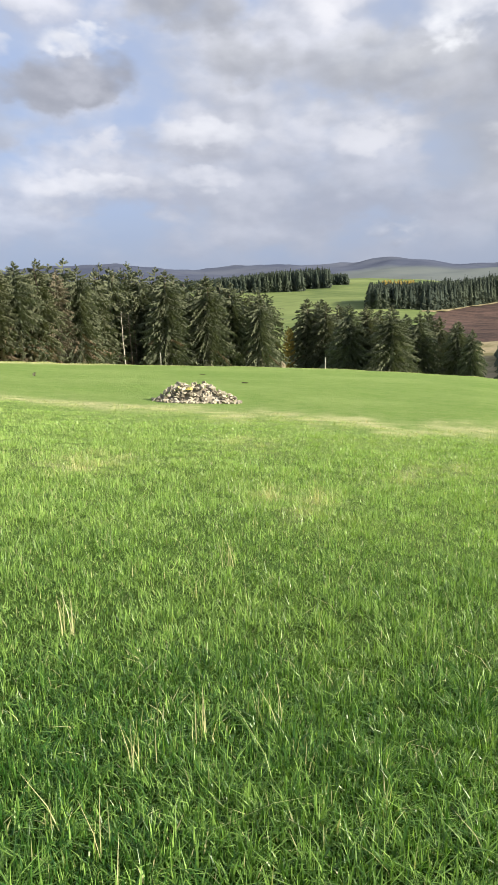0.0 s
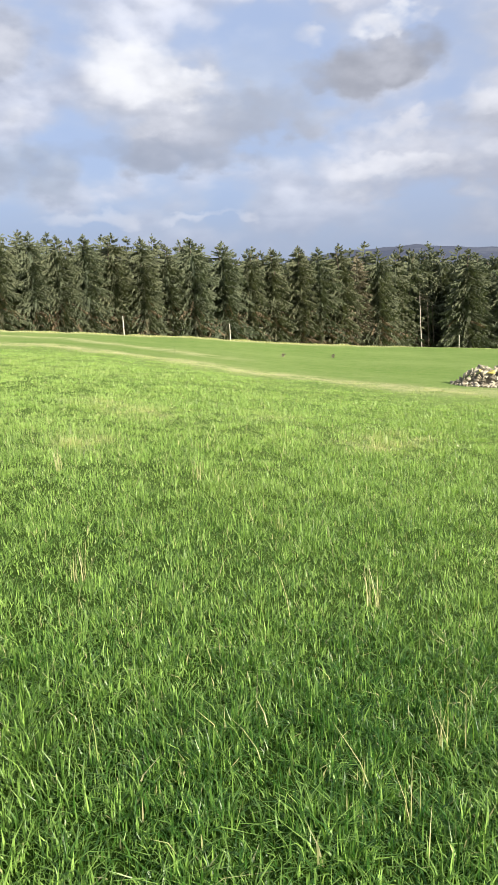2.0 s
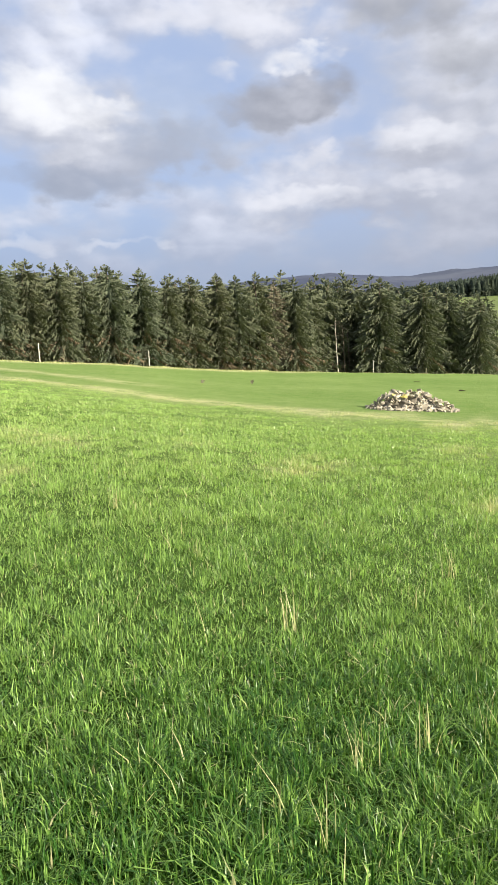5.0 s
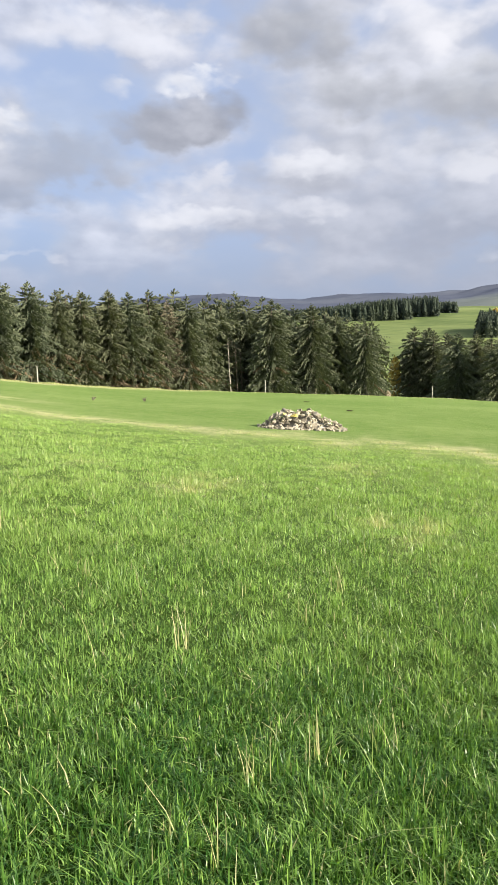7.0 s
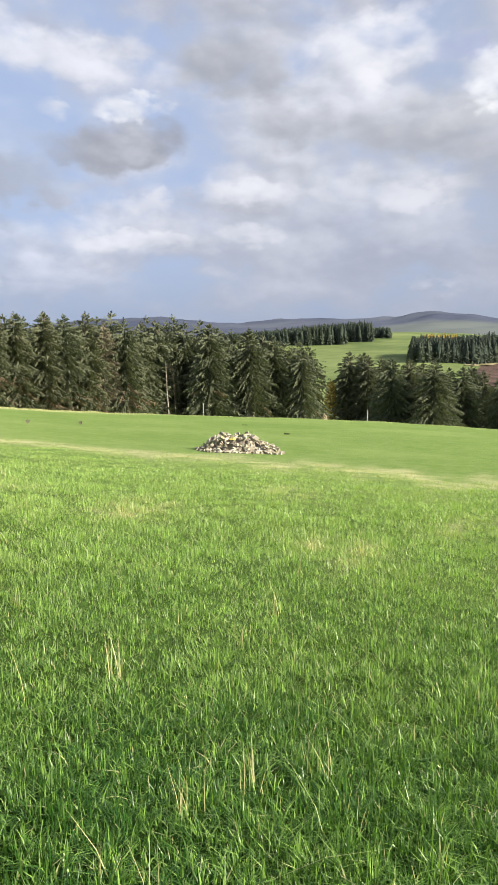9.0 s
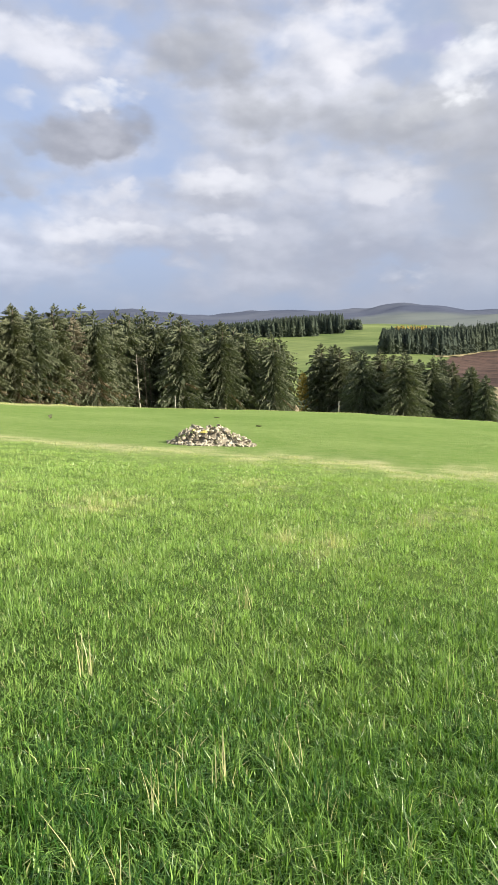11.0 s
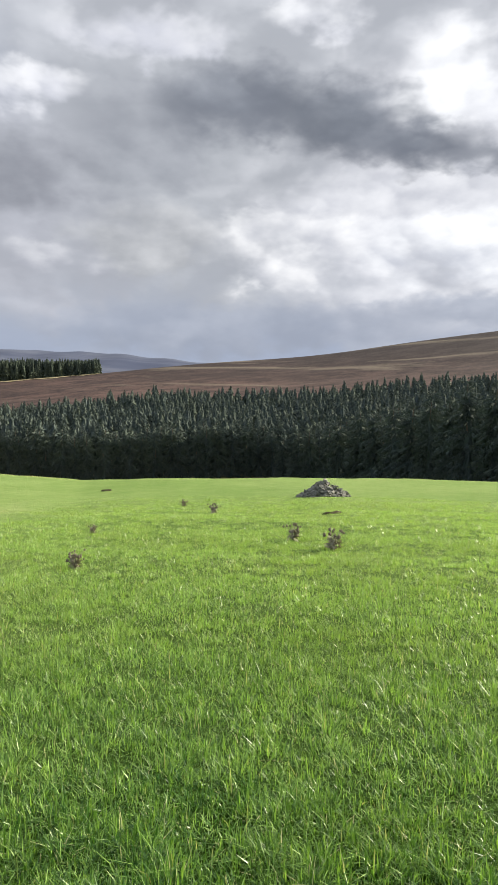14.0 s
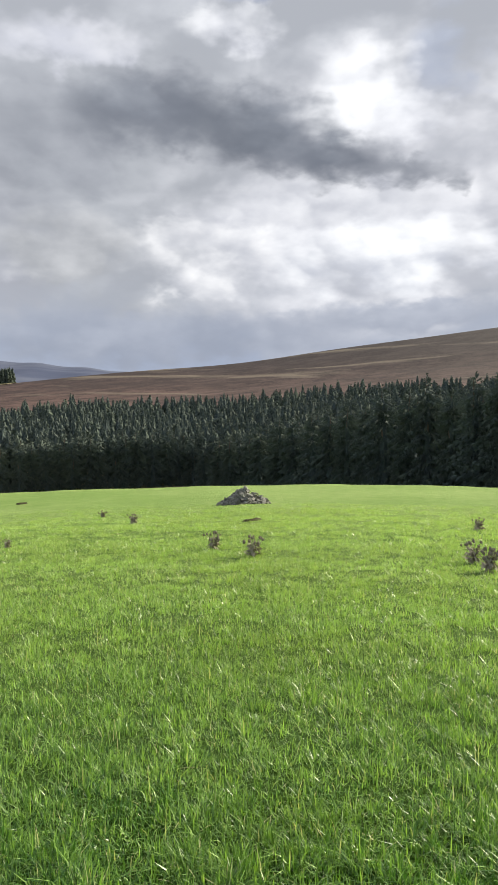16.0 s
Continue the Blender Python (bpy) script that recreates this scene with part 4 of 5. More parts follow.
def build_woods():
    rng = np.random.default_rng(8)
    # the wood across the pasture
    pl = []
    for _ in range(1500):
        a = 9 - 17.1 * rng.random()
        r = 690 + 60 * rng.random() + 2 * abs(a - 1)
        h = float(np.interp(a, [-6.7, -2.7, 3.3, 9], [18.5, 18.0, 10.5, 6.5]))
        if a < -4.6:
            r += 50
        if a < -6.7:
            r, h = r + 60, 11.0
        x, y = polar(a, r)
        pl.append((x, y, h * (1 + 0.07 * rng.normal()), 7.6))
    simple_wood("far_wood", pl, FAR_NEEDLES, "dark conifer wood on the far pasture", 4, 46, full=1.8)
    # the wood along the top of the moor
    pl, gold = [], []
    for _ in range(2500):
        f = rng.random()
        a = -9.7 - 21.6 * f
        r = float(np.interp(a, [-31.5, -24, -19, -14.5, -9.7], [715, 690, 640, 500, 480])) + 75 * rng.random()
        x, y = polar(a, r)
        h = float(np.interp(a, [-31.3, -25, -19, -14, -9.7], [14.2, 18, 19.5, 16.5, 13.2])) * (1 + 0.06 * rng.normal())
        if -13.2 < a < -10.6 and r > 535 and rng.random() < 0.75:
            gold.append((x, y, h * 1.05, 9.0))
        else:
            pl.append((x, y, h * (1 + 0.05 * rng.normal()), 7.8))
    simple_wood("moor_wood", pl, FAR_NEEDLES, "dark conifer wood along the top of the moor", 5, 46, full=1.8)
    simple_wood("larch_patch", gold, AUTUMN, "golden autumn larches among the dark conifers", 6, 40)


build_woods()


def moor_strip():
    """The pale unploughed strip along the foot of the wood on the moor."""
    az = np.linspace(-13.8, -31.6, 60)
    r = np.interp(az, [-31.6, -24, -19, -14.5, -13.8], [715, 690, 640, 500, 490])
    wob = 6.0 * np.sin(az * 2.1) + 3.5 * np.sin(az * 5.7) + 2.0 * np.sin(az * 13.0)
    V, F = [], []
    for inner, outer in ((18.0, 3.0),):
        for q in (r - inner + wob, r - outer):
            a = np.radians(az)
            x, y = -np.sin(a) * q, np.cos(a) * q
            V += list(zip(x, y, land(x, y) + 0.5))
    n = len(az)
    F = [(i, i + 1, n + i + 1) for i in range(n - 1)] + [(i, n + i + 1, n + i) for i in range(n - 1)]
    tagged(new("moor_verge", mesh_from("moor_verge", V, F, (ROUGH,))), "pale strip of dry grass along the foot of the wood", "grass", kind="stuff")


moor_strip()


def leafy_bush(p, h, w, label, seed):
    rng = np.random.default_rng(seed)
    ob = empty("birch_bush", Matrix.Translation(p), label, "bush")
    V, F, n = [], [], 0
    for s in range(7):
        a = s * 0.9 + rng.random()
        top = (math.cos(a) * w * 0.3, math.sin(a) * w * 0.3, h * 0.8)
        v, f = tube([(0, 0, -0.2), (top[0] * 0.4, top[1] * 0.4, h * 0.4), top], [0.05, 0.035, 0.01], 5)
        V += v
        F += [tuple(q + n for q in t) for t in f]
        n = len(V)
    part("stems", mesh_from("stems", V, F, (BARK,)), ob)
    V, F, t, n = [], [], [], 0
    for _ in range(2200):
        d = Vector(rng.normal(size=3)).normalized() * (0.35 + 0.65 * rng.random() ** 0.5)
        c = Vector((d.x * w * 0.5, d.y * w * 0.5, h * (0.58 + 0.42 * d.z)))
        e1, e2 = Vector(rng.normal(size=3)) * 0.10, Vector(rng.normal(size=3)) * 0.10
        V += [tuple(c), tuple(c + e1), tuple(c + e1 + e2), tuple(c + e2)]
        F += [(n, n + 1, n + 2), (n, n + 2, n + 3)]
        t += [rng.random()] * 4
        n += 4
    part("leaves", mesh_from("leaves", V, F, (AUTUMN,), (("tint", t),)), ob)


leafy_bush(spot(-3.45, 104), 7.8, 1.7, "golden autumn birch bush between the spruces", 3)
leafy_bush(spot(-18.0, 112), 3.0, 2.6, "low brown autumn bush at the corner of the copse", 4)


# ---------------------------------------------------------------- fence
def build_fence():
    rng = np.random.default_rng(2)
    ob = empty("fence", Matrix.Identity(4), "sparse fence of pale weathered posts and thin wire along the brow", "fence")
    tops = []
    for az_, h in ((33.2, 1.3), (24.8, 1.3), (6.9, 1.25), (-6.3, 1.25)):
        rc = float(np.interp(az_, BROW_AZ, BROW_R))
        p = spot(az_, rc - 0.3)
        bm = bmesh.new()
        bmesh.ops.create_cone(bm, cap_ends=True, segments=9, radius1=0.044, radius2=0.038, depth=h + 0.4)
        bmesh.ops.translate(bm, verts=bm.verts, vec=(0, 0, (h - 0.4) / 2))
        bmesh.ops.bevel(bm, geom=[e for e in bm.edges if all(v.co.z > h - 0.05 for v in e.verts)], offset=0.012, segments=1, affect="EDGES")
        me = bpy.data.meshes.new("post")
        bm.to_mesh(me)
        bm.free()
        me.materials.append(POST)
        part("post", me, ob, m=Matrix.Translation(p) @ pose(0, 0, 0, rng.normal() * 1.5, rng.normal() * 1.5, rng.random() * 90))
        tops.append((p, h))
    for drop in (0.12, 0.6):
        cu = bpy.data.curves.new("wire", "CURVE")
        cu.dimensions, cu.bevel_depth, cu.bevel_resolution = "3D", 0.0011, 0
        pts = []
        for (p, h), (q, g) in zip(tops, tops[1:]):
            for s in range(8):
                f = s / 8
                x, y = p.x + (q.x - p.x) * f, p.y + (q.y - p.y) * f
                z = max(p.z + (q.z - p.z) * f + (1.25 - drop) - 0.25 * f * (1 - f), height(x, y) + 0.35)
                pts.append((x, y, z))
        sp = cu.splines.new("POLY")
        sp.points.add(len(pts) - 1)
        for o, v in zip(sp.points, pts):
            o.co = (*v, 1)
        cu.materials.append(WIRE)
        dg = new("wire", cu)
        me = bpy.data.meshes.new_from_object(dg)
        bpy.data.objects.remove(dg)
        part("wire", me, ob)


build_fence()


# ---------------------------------------------------------------- cairns
def stone_mesh(rng, mat):
    bm = bmesh.new()
    s = Vector((1, 0.5 + 0.45 * rng.random(), 0.3 + 0.45 * rng.random()))
    for _ in range(11):
        d = Vector(rng.normal(size=3)).normalized()
        d = Vector([math.copysign(abs(c) ** 0.75, c) for c in d]) * (0.45 + 0.1 * rng.random())
        bm.verts.new((d.x * s.x, d.y * s.y, d.z * s.z))
    got = bmesh.ops.convex_hull(bm, input=bm.verts)
    bmesh.ops.delete(bm, geom=list({g for g in got["geom_interior"] + got["geom_unused"] if isinstance(g, bmesh.types.BMVert)}), context="VERTS")
    bmesh.ops.bevel(bm, geom=bm.edges[:], offset=0.012, segments=1, affect="EDGES")
    me = bpy.data.meshes.new("stone")
    bm.to_mesh(me)
    bm.free()
    me.materials.append(mat)
    return me


SR = np.random.default_rng(21)
STONES = [stone_mesh(SR, STONE) for _ in range(14)]
SHADED_STONES = [stone_mesh(SR, SHADED_STONE) for _ in range(8)]
LICHENED = [stone_mesh(SR, LICHEN) for _ in range(3)]


def cairn(az, el, wide, deep, tall, count, label, seed, big=0.30, yellow=(), stones=STONES, peak=1.25, humps=((0.0, 1.0, 1.0), (-0.22, 0.55, 0.55), (0.25, 0.62, 0.6))):
    """A heap of field stones, laid from the ground up."""
    rng = np.random.default_rng(seed)
    base = spot_below(az, el)
    turn = radians(az)
    ob = empty("stone_cairn", Matrix.Translation(base) @ Matrix.Rotation(turn, 4, "Z"), label, "cairn", "field cairns")
    lobes = [(q * wide, 0.0, size, tall_) for q, size, tall_ in humps]

    def top(x, y):
        return max(tall * lh * max(0, 1 - math.hypot((x - lx) / (wide * 0.5 * ls + 0.05), (y - ly) / (deep * 0.5 * ls + 0.05)) ** peak) for lx, ly, ls, lh in lobes)

    for i in range(count):
        # spread evenly over the heap
        for step in range(60):
            q = i + step * 0.37
            x, y = ((q * 0.7549 + 0.03 * rng.normal()) % 1 - 0.5) * wide, ((q * 0.5698 + 0.03 * rng.normal()) % 1 - 0.5) * deep
            if top(x, y) > 0.01 or rng.random() < 0.03:
                break
        size = big * (0.42 + 0.58 * rng.random() ** 1.4)
        hgt = top(x, y)
        z = hgt - size * 0.15 if rng.random() < 0.88 else hgt * rng.random()
        gx, gy = base.x + math.cos(turn) * x - math.sin(turn) * y, base.y + math.sin(turn) * x + math.cos(turn) * y
        z += height(gx, gy) - base.z
        m = Matrix.Translation((x, y, max(z, height(gx, gy) - base.z + size * 0.12))) @ pose(0, 0, 0, rng.normal() * 28, rng.normal() * 28, rng.random() * 360) @ Matrix.Diagonal((size, size, size, 1))
        part("stone", stones[int(rng.integers(len(stones)))], ob, m=m)
    for i, (x, y, size) in enumerate(yellow):
        part("stone", LICHENED[i % 3], ob, "stone crusted with yellow lichen", Matrix.Translation((x, y, top(x, y) + 0.35 * size)) @ pose(0, 0, 0, 60, 15 * i, 40 * i) @ Matrix.Diagonal((size, size, size, 1)))
    # the packed rubble inside
    V, F, n = [], [], 14
    for i in range(n):
        for j in range(n):
            x, y = (i / (n - 1) - 0.5) * wide, (j / (n - 1) - 0.5) * deep
            gx, gy = base.x + math.cos(turn) * x - math.sin(turn) * y, base.y + math.sin(turn) * x + math.cos(turn) * y
            V.append((x, y, height(gx, gy) - base.z - 0.06 + max(0.0, top(x, y) - 0.07) * (0.85 + 0.15 * rng.random())))
    for i in range(n - 1):
        for j in range(n - 1):
            a = i * n + j
            F += [(a, a + n, a + n + 1), (a, a + n + 1, a + 1)]
    part("rubble", mesh_from("rubble", V, F, (stones[0].materials[0],)), ob, "broken rubble packed between the stones")


cairn(4.1, -6.35, 2.65, 1.7, 0.62, 360, "heap of pale field stones spotted with yellow lichen on the grass", 4, 0.245,
      ((-0.22, -0.30, 0.24), (-0.50, -0.22, 0.14)), peak=1.7, humps=((-0.16, 0.54, 0.88), (0.04, 0.60, 1.0), (0.25, 0.46, 0.60), (-0.33, 0.32, 0.32), (0.0, 1.0, 0.2)))
cairn(-49.5, -7.65, 1.85, 1.4, 0.68, 200, "grey heap of field stones, shade put into its colour, on the short grass", 9, 0.27, stones=SHADED_STONES, peak=0.85)


# ---------------------------------------------------------------- thistles, scrapes
def thistle(az, el, h, seed, heads=7):
    rng = np.random.default_rng(seed)
    p = spot_below(az, el)
    ob = empty("thistle", Matrix.Translation(p) @ Matrix.Rotation(rng.random() * 6.283, 4, "Z"), "withered brown thistle with dark seed heads in the grass", "thistle", "withered thistles")
    V, F = [], []
    tips = []

    def stalk(points, r0, r1):
        n = len(V)
        v, f = tube(points, np.linspace(r0, r1, len(points)), 5)
        V.extend(v)
        F.extend(tuple(q + n for q in t) for t in f)

    for s in range(heads):
        a = s * 2.4 + 0.5 * rng.normal()
        ln = h * (0.18 + 0.46 * rng.random())
        z0 = h * (0.2 + 0.45 * rng.random())
        tip = (math.cos(a) * ln, math.sin(a) * ln, min(h, z0 + h * (0.2 + 0.3 * rng.random())))
        stalk([(0, 0, z0), (tip[0] * 0.55, tip[1] * 0.55, z0 + (tip[2] - z0) * 0.35), tip], 0.007, 0.004)
        tips.append(tip)
    stalk([(0, 0, -0.05), (0.01, 0.01, h * 0.5), (0.02 * rng.normal(), 0.02 * rng.normal(), h * 0.95)], 0.011, 0.005)
    tips.append((0, 0, h))
    stem = part("stem", mesh_from("stem", V, F, (THISTLE,), smooth=True), ob)
    for t in tips:
        bm = bmesh.new()
        bmesh.ops.create_icosphere(bm, subdivisions=2, radius=(0.045 + 0.033 * rng.random()) * h)
        for v in bm.verts:
            v.co *= 0.75 + 0.55 * rng.random()
            v.co.z *= 1.25
        bmesh.ops.translate(bm, verts=bm.verts, vec=t)
        me = bpy.data.meshes.new("seed_head")
        bm.to_mesh(me)
        bm.free()
        me.materials.append(HEAD)
        part("seed_head", me, stem)
    V, F = [], []
    for s in range(90):
        a, z = rng.random() * 6.283, h * (0.03 + 0.62 * rng.random())
        ln = h * (0.16 + 0.34 * rng.random()) * (1.1 - 0.5 * z / h)
        d, sd = Vector((math.cos(a), math.sin(a), 0)), Vector((-math.sin(a), math.cos(a), 0))
        b = Vector((0, 0, z)) + d * 0.1 * ln
        mid, end = b + d * ln * 0.55 + Vector((0, 0, 0.12 * ln)), b + d * ln + Vector((0, 0, ln * (0.5 - 1.0 * rng.random())))
        n = len(V)
        wd = ln * 0.16
        V += [tuple(b), tuple(mid + sd * wd), tuple(mid - sd * wd + Vector((0, 0, 0.02))), tuple(end)]
        F += [(n, n + 1, n + 2), (n + 1, n + 3, n + 2)]
    part("leaves", mesh_from("leaves", V, F, (THISTLE,)), ob, "curled dry leaves")


for i, (a_, e_, h_) in enumerate(((-47.4, -11.0, 0.30), (-50.7, -11.6, 0.34), (-40.8, -9.0, 0.26), (-38.3, -8.4, 0.20), (-31.2, -10.4, 0.18), (-68.0, -11.9, 0.33),
                                  (-69.3, -12.6, 0.32), (-30.1, -13.1, 0.24), (-68.2, -9.5, 0.28), (-20.5, -7.7, 0.14), (20.7, -3.6, 0.2), (16.7, -3.8, 0.18))):
    thistle(a_, e_, h_, 30 + i, 11 + i % 4)


def scrape(az, el, w, d, seed):
    """A shallow bare hollow with a raised lip."""
    rng = np.random.default_rng(seed)
    p = spot_below(az, el)
    V, F = [(0, 0, 0.015)], []
    n = 20
    for ring, (f, z) in enumerate(((0.45, 0.02), (0.8, 0.05), (1.0, -0.03))):
        for s in range(n):
            a = 6.283 * s / n
            q = f * (0.85 + 0.3 * rng.random())
            x, y = math.cos(a) * w / 2 * q, math.sin(a) * d / 2 * q
            V.append((x, y, z * (0.6 + 0.8 * rng.random()) + height(p.x + x, p.y + y) - p.z))
    for s in range(n):
        t = (s + 1) % n
        F.append((0, 1 + s, 1 + t))
        for ring in range(2):
            a, b = 1 + ring * n + s, 1 + ring * n + t
            F += [(a, a + n, b + n), (a, b + n, b)]
    ob = new("soil_patch", mesh_from("soil_patch", V, F, (SOIL,), smooth=True))
    ob.matrix_basis = Matrix.Translation(p)
    tagged(ob, "dark bare scrape of soil in the turf", "soil", "soil scrapes")


for i, (a_, e_, w_, d_) in enumerate(((-50.3, -8.95, 0.75, 0.3), (-32.0, -7.1, 0.5, 0.3), (0.2, -5.0, 0.3, 0.2), (3.6, -4.2, 0.4, 0.25))):
    scrape(a_, e_, w_, d_, 60 + i)


# ---------------------------------------------------------------- grass
def wavy(x, y, seed, scale):
    rng = np.random.default_rng(seed)
    out = np.zeros_like(x)
    for _ in range(7):
        a, f, ph = rng.random() * 6.283, scale * (0.6 + 1.2 * rng.random()), rng.random() * 6.283
        out += np.sin((x * np.cos(a) + y * np.sin(a)) * f + ph)
    return out / 7 * 1.9


def blades(name, seed, count, r0, r1, length, width, segs, label, az0=-71.0, az1=44.0, limit=True, dry_all=0.0, tufts=30.0, share=0.6, light=0.55, rise=0.0, fall=0.0, spread=0.045):
    """A stretch of sward, blade by blade: tufts that fan out over a lower, even growth."""
    rng = np.random.default_rng(seed)

    def scatter(n):
        r_ = np.sqrt(r0 ** 2 + (r1 ** 2 - r0 ** 2) * rng.random(n))
        a_ = np.radians(az0 + (az1 - az0) * rng.random(n))
        return -np.sin(a_) * r_, np.cos(a_) * r_

    area = radians(az1 - az0) * 0.5 * (r1 ** 2 - r0 ** 2)
    nt = max(8, int(tufts * area))
    tx, ty = scatter(nt)
    size = np.clip(np.exp(0.30 * rng.normal(size=nt)) * (1 + 0.14 * wavy(tx, ty, 5, 2.6)), 0.35, 2.0)
    tone = 0.16 * rng.normal(size=nt)
    x, y = scatter(count)
    owner = rng.choice(nt, size=count, p=size / np.sum(size))
    tufted = rng.random(count) < share
    ox, oy = rng.normal(size=count) * spread * size[owner], rng.normal(size=count) * spread * size[owner]
    x, y = np.where(tufted, tx[owner] + ox, x), np.where(tufted, ty[owner] + oy, y)
    r, az = np.hypot(x, y), np.degrees(np.arctan2(-x, y))
    e = edge(az) * (1.0 + 0.06 * rng.normal(size=count))
    coarse = wavy(x, y, 6, 1.1) * 0.6 + wavy(x, y, 9, 3.7) * 0.4
    keep = rng.random(count) < 0.97 + 0.10 * coarse
    if limit:
        keep &= rng.random(count) < (e - r) / (np.where(az < -22, 0.35, 0.10) * e)
    if rise:
        keep &= rng.random(count) < (r - r0) / rise
    if fall:
        keep &= rng.random(count) < (r1 - r) / fall
    x, y, r, e, owner, tufted, ox, oy, coarse = (v[keep] for v in (x, y, r, e, owner, tufted, ox, oy, coarse))
    n = len(r)
    z = land(x, y)
    fade = np.clip((e - r) / (0.25 * e), 0.45, 1) if limit else 1.0
    grown = np.where(tufted, 0.55 + 0.55 * size[owner], 0.72)
    ln = length * fade * grown * (1 + 0.15 * np.clip(coarse, -1, 1)) * (0.55 + 0.75 * rng.random(n))
    wd = width * (0.6 + 0.8 * rng.random(n))
    wind = wavy(x, y, 7, 2.2) * 1.6 + 2.4
    fan = np.arctan2(oy, ox)
    lean = np.where(tufted & (rng.random(n) < 0.45), fan + 0.6 * rng.normal(size=n), wind + 2.1 * rng.normal(size=n))
    face = lean + 1.5708 + 0.7 * rng.normal(size=n)
    bend = np.clip(0.68 + 0.52 * rng.normal(size=n), -0.1, 1.9)
    straw = dryness(x, y)
    dry = np.clip(straw * (rng.random(n) < 0.75) * (0.55 + 0.6 * rng.random(n)) + (rng.random(n) < 0.02) * 0.7 + dry_all * rng.random(n), 0, 1)
    ln = ln * (1 + 0.7 * straw)
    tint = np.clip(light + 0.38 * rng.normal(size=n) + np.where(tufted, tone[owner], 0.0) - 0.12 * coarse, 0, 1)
    cols = []
    steps = segs + 1
    for s in range(steps):
        f = s / segs
        out = ln * bend * f ** 1.7
        up = ln * f * (1 - 0.42 * np.clip(bend, 0, 1.5) * f)
        half = wd * 0.5 * (1 - 0.6 * f ** 1.5)
        px, py, pz = x + np.cos(lean) * out, y + np.sin(lean) * out, z - 0.01 + up
        hx, hy = np.cos(face) * half, np.sin(face) * half
        if s < segs:
            cols.append(np.stack([px - hx, py - hy, pz], -1))
            cols.append(np.stack([px + hx, py + hy, pz], -1))
        else:
            cols.append(np.stack([px, py, pz], -1))
    c = len(cols)
    V = np.stack(cols, 1).reshape(-1, 3)
    base = (np.arange(n) * c)[:, None]
    F = []
    for s in range(segs - 1):
        q = 2 * s
        F += [base + np.array([[q, q + 1, q + 3]]), base + np.array([[q, q + 3, q + 2]])]
    F.append(base + np.array([[c - 3, c - 2, c - 1]]))
    F = np.concatenate(F)
    me = mesh_from(name, V, F, (BLADE,), (("tint", np.repeat(tint, c)), ("dry", np.repeat(dry, c))), smooth=False)
    return tagged(new(name, me), label, "grass", kind="stuff")


L_GRASS = "lush green pasture grass with scattered pale dry blades"
# tint pales layer by layer with distance, standing in for sunlit tips seen aslant
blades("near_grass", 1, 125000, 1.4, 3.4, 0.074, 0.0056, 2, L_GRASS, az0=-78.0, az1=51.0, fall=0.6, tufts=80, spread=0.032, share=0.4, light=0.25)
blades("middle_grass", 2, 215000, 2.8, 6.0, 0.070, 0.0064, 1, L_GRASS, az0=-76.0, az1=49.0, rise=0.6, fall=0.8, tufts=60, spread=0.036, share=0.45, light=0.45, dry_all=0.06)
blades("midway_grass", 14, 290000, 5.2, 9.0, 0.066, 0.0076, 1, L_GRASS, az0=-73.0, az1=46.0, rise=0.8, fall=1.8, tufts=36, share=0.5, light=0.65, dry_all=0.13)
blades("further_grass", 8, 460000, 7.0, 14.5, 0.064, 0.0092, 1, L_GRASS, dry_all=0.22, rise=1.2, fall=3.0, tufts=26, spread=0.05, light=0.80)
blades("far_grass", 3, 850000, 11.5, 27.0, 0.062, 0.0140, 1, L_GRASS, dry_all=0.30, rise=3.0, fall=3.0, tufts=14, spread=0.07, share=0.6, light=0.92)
blades("grass_behind", 11, 36000, 0.3, 9.0, 0.09, 0.012, 1, L_GRASS, az0=46.0, az1=285.0, limit=False)
blades("grass_underfoot", 12, 12000, 0.05, 1.45, 0.085, 0.0055, 1, L_GRASS, az0=-78.0, az1=51.0, limit=False)
blades("distant_grass", 4, 150000, 24.0, 46.0, 0.08, 0.022, 1, L_GRASS, az0=18.0, tufts=5, spread=0.1, dry_all=0.25)
blades("dry_stalks", 6, 1300, 1.5, 10.0, 0.21, 0.0026, 3, "pale dry grass stalks standing over the sward", dry_all=1.0, share=0.3)


def verge_grass(name, seed, n, az0, az1, tall, label):
    """Rough pale grass left standing along the brow."""
    rng = np.random.default_rng(seed)
    az = az0 + (az1 - az0) * rng.random(n) ** 0.9
    rc, _ = brow(az)
    r = rc * 0.955 + 0.55 * rng.normal(size=n)
    a = np.radians(az)
    x, y = -np.sin(a) * r, np.cos(a) * r
    z = land(x, y)
    ln, lean = tall * (0.4 + 0.6 * rng.random(n)) * (0.65 + 0.35 * np.sin(az * 2.3) * np.sin(az * 0.71)), rng.random(n) * 6.283
    half = 0.010 + 0.010 * rng.random(n)
    dx, dy = np.cos(lean) * half, np.sin(lean) * half
    tip = np.stack([x + np.sin(lean) * ln * 0.5, y + np.cos(lean) * ln * 0.5, z + ln], -1)
    V = np.stack([np.stack([x - dx, y - dy, z - 0.02], -1), np.stack([x + dx, y + dy, z - 0.02], -1), tip], 1).reshape(-1, 3)
    F = np.arange(n * 3).reshape(-1, 3)
    me = mesh_from(name, V, F, (BLADE,), (("tint", np.repeat(rng.random(n), 3)), ("dry", np.repeat(np.clip(0.62 + 0.25 * rng.normal(size=n), 0.1, 1), 3))))
    tagged(new(name, me), label, "grass", kind="stuff")


verge_grass("verge_grass", 77, 15000, 12.5, 47.5, 0.16, "rough withered straw-coloured grass along the fence")
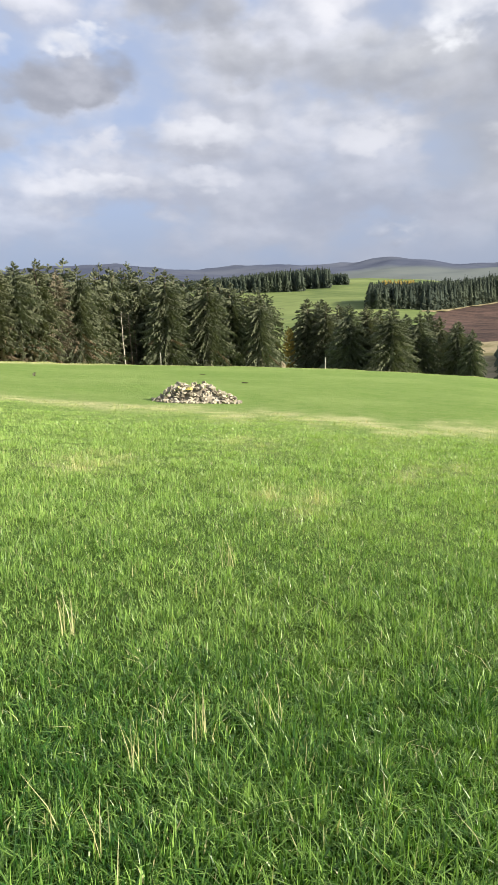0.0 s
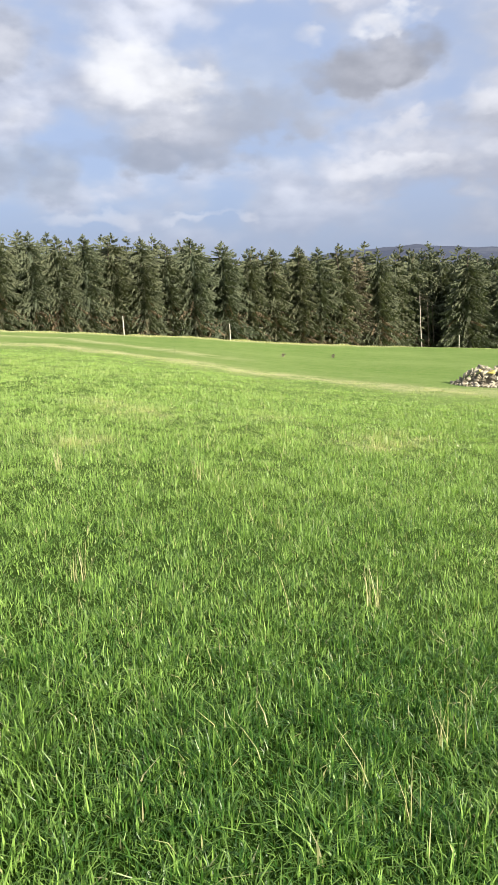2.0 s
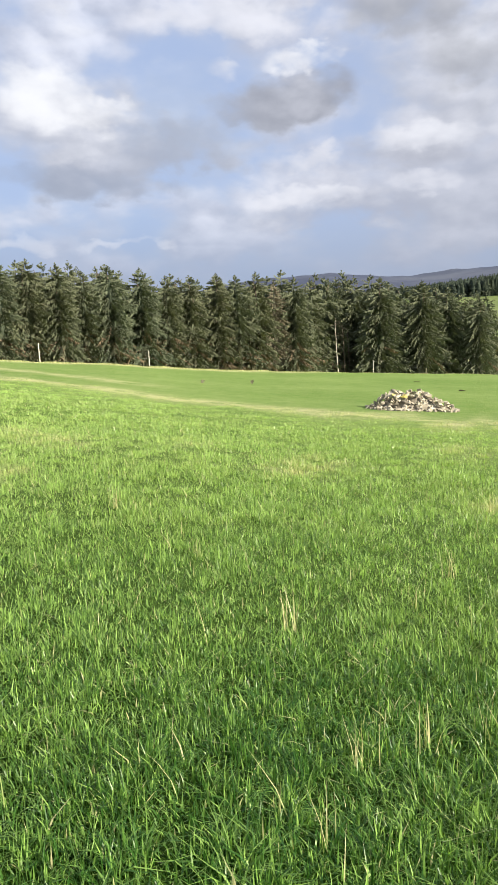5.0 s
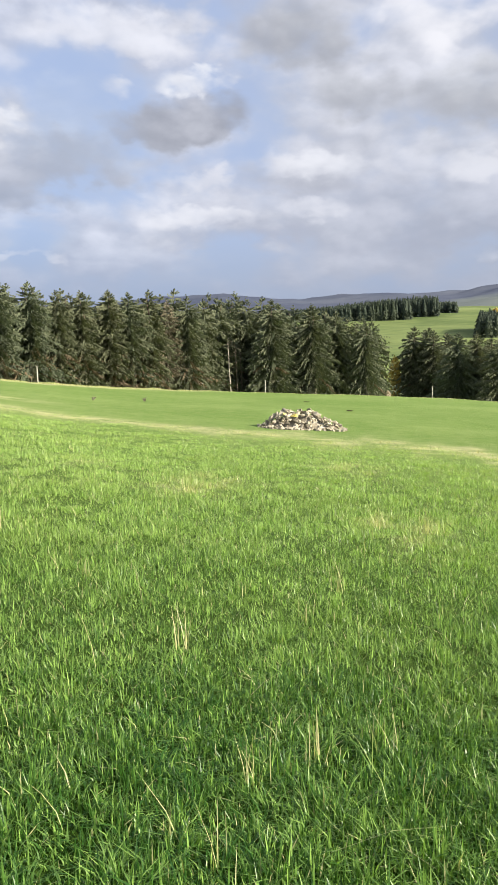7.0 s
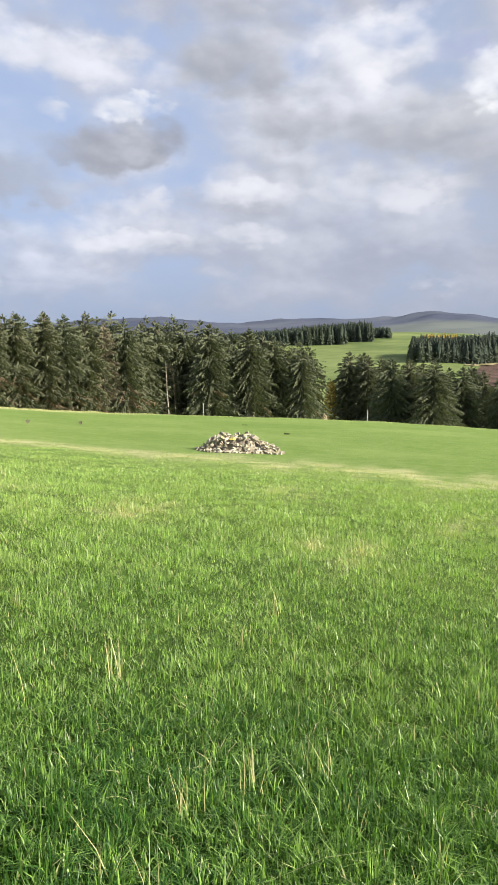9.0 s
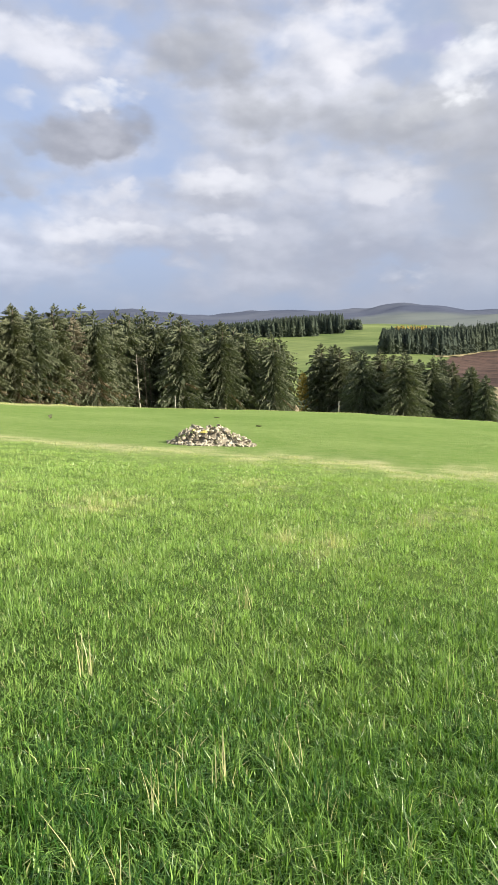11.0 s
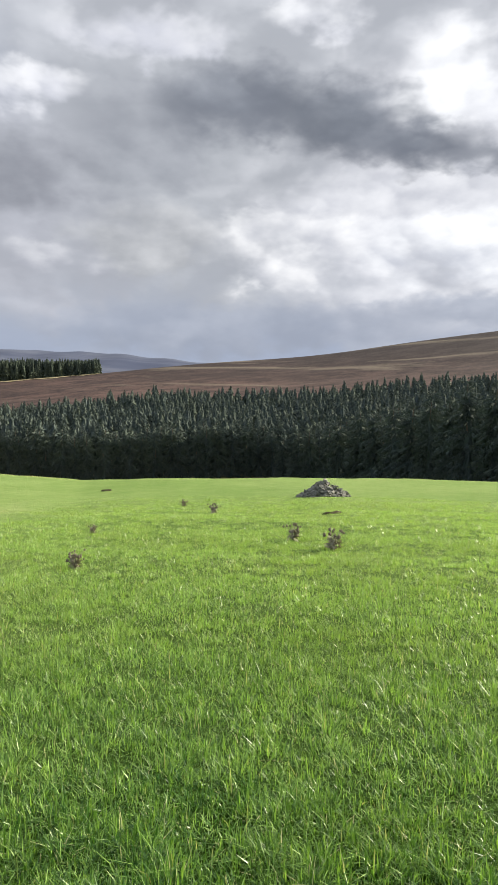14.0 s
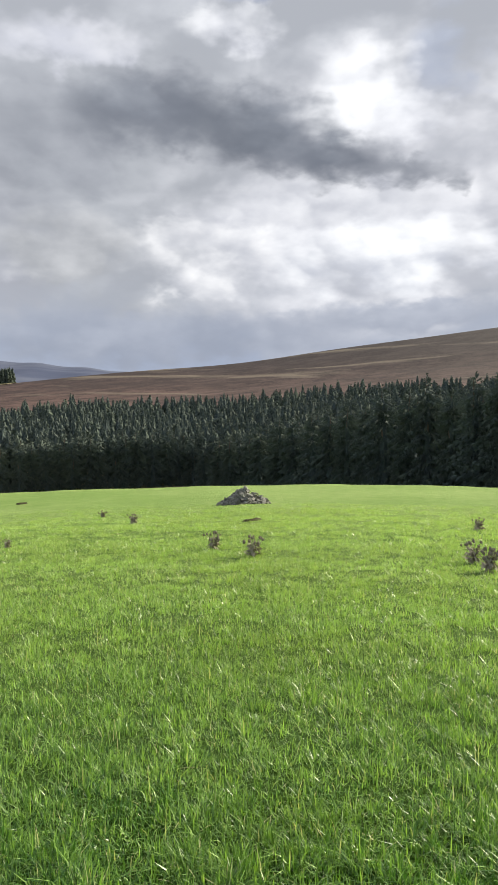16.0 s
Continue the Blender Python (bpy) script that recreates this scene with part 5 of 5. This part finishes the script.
verge_grass("brow_grass", 78, 8000, -30.0, 12.5, 0.07, "thin line of pale dry grass along the brow of the field")


def dry_tuft(az, el, h, count, seed):
    """A tuft of long withered stalks leaning out of the sward."""
    rng = np.random.default_rng(seed)
    p = spot_below(az, el)
    V, F = [], []
    for _ in range(count):
        a, out, ln = rng.random() * 6.283, rng.normal() * 0.35, h * (0.6 + 0.6 * rng.random())
        bx, by = rng.normal() * 0.03, rng.normal() * 0.03
        d, side = Vector((math.cos(a), math.sin(a), 0)), Vector((-math.sin(a), math.cos(a), 0)) * 0.0018
        n = len(V)
        for f in (0.0, 0.45, 0.8):
            c = Vector((bx, by, -0.01)) + d * (out * ln * f ** 1.5) + Vector((0, 0, ln * f * (1 - 0.2 * abs(out) * f)))
            V += [tuple(c - side * (1.2 - f)), tuple(c + side * (1.2 - f))]
        V.append(tuple(Vector((bx, by, 0)) + d * out * ln + Vector((0, 0, ln * (1 - 0.2 * abs(out))))))
        F += [(n, n + 1, n + 3), (n, n + 3, n + 2), (n + 2, n + 3, n + 5), (n + 2, n + 5, n + 4), (n + 4, n + 5, n + 6)]
    me = mesh_from("dry_grass_tuft", V, F, (BLADE,), (("tint", np.full(len(V), 0.8)), ("dry", np.repeat(0.75 + 0.25 * rng.random(count), 7))))
    ob = new("dry_grass_tuft", me)
    ob.matrix_basis = Matrix.Translation(p)
    tagged(ob, "loose tuft of pale withered grass stalks in the sward", "grass", "withered tufts", "stuff")


for i, (a_, e_, h_, n_) in enumerate(((39.9, -20.0, 0.22, 16), (15.7, -24.2, 0.24, 14), (22.7, -17.8, 0.2, 14), (29.1, -13.4, 0.22, 20), (4.9, -32.8, 0.2, 10), (14.4, -39.0, 0.22, 6),
                                      (40.2, -11.6, 0.25, 24), (-1.3, -31.8, 0.22, 9), (10.8, -34.2, 0.24, 9), (-4.2, -35.1, 0.16, 5), (2.2, -19.5, 0.25, 14), (17.8, -37.2, 0.22, 4),
                                      (4.7, -22.0, 0.22, 8), (9.4, -31.7, 0.18, 5), (-44.1, -29.1, 0.18, 3), (-58.5, -22.5, 0.2, 3), (-5.5, -14.6, 0.26, 22), (-1.6, -14.4, 0.26, 20), (14.1, -11.3, 0.24, 26))):
    dry_tuft(a_, e_, h_, n_, 90 + i)
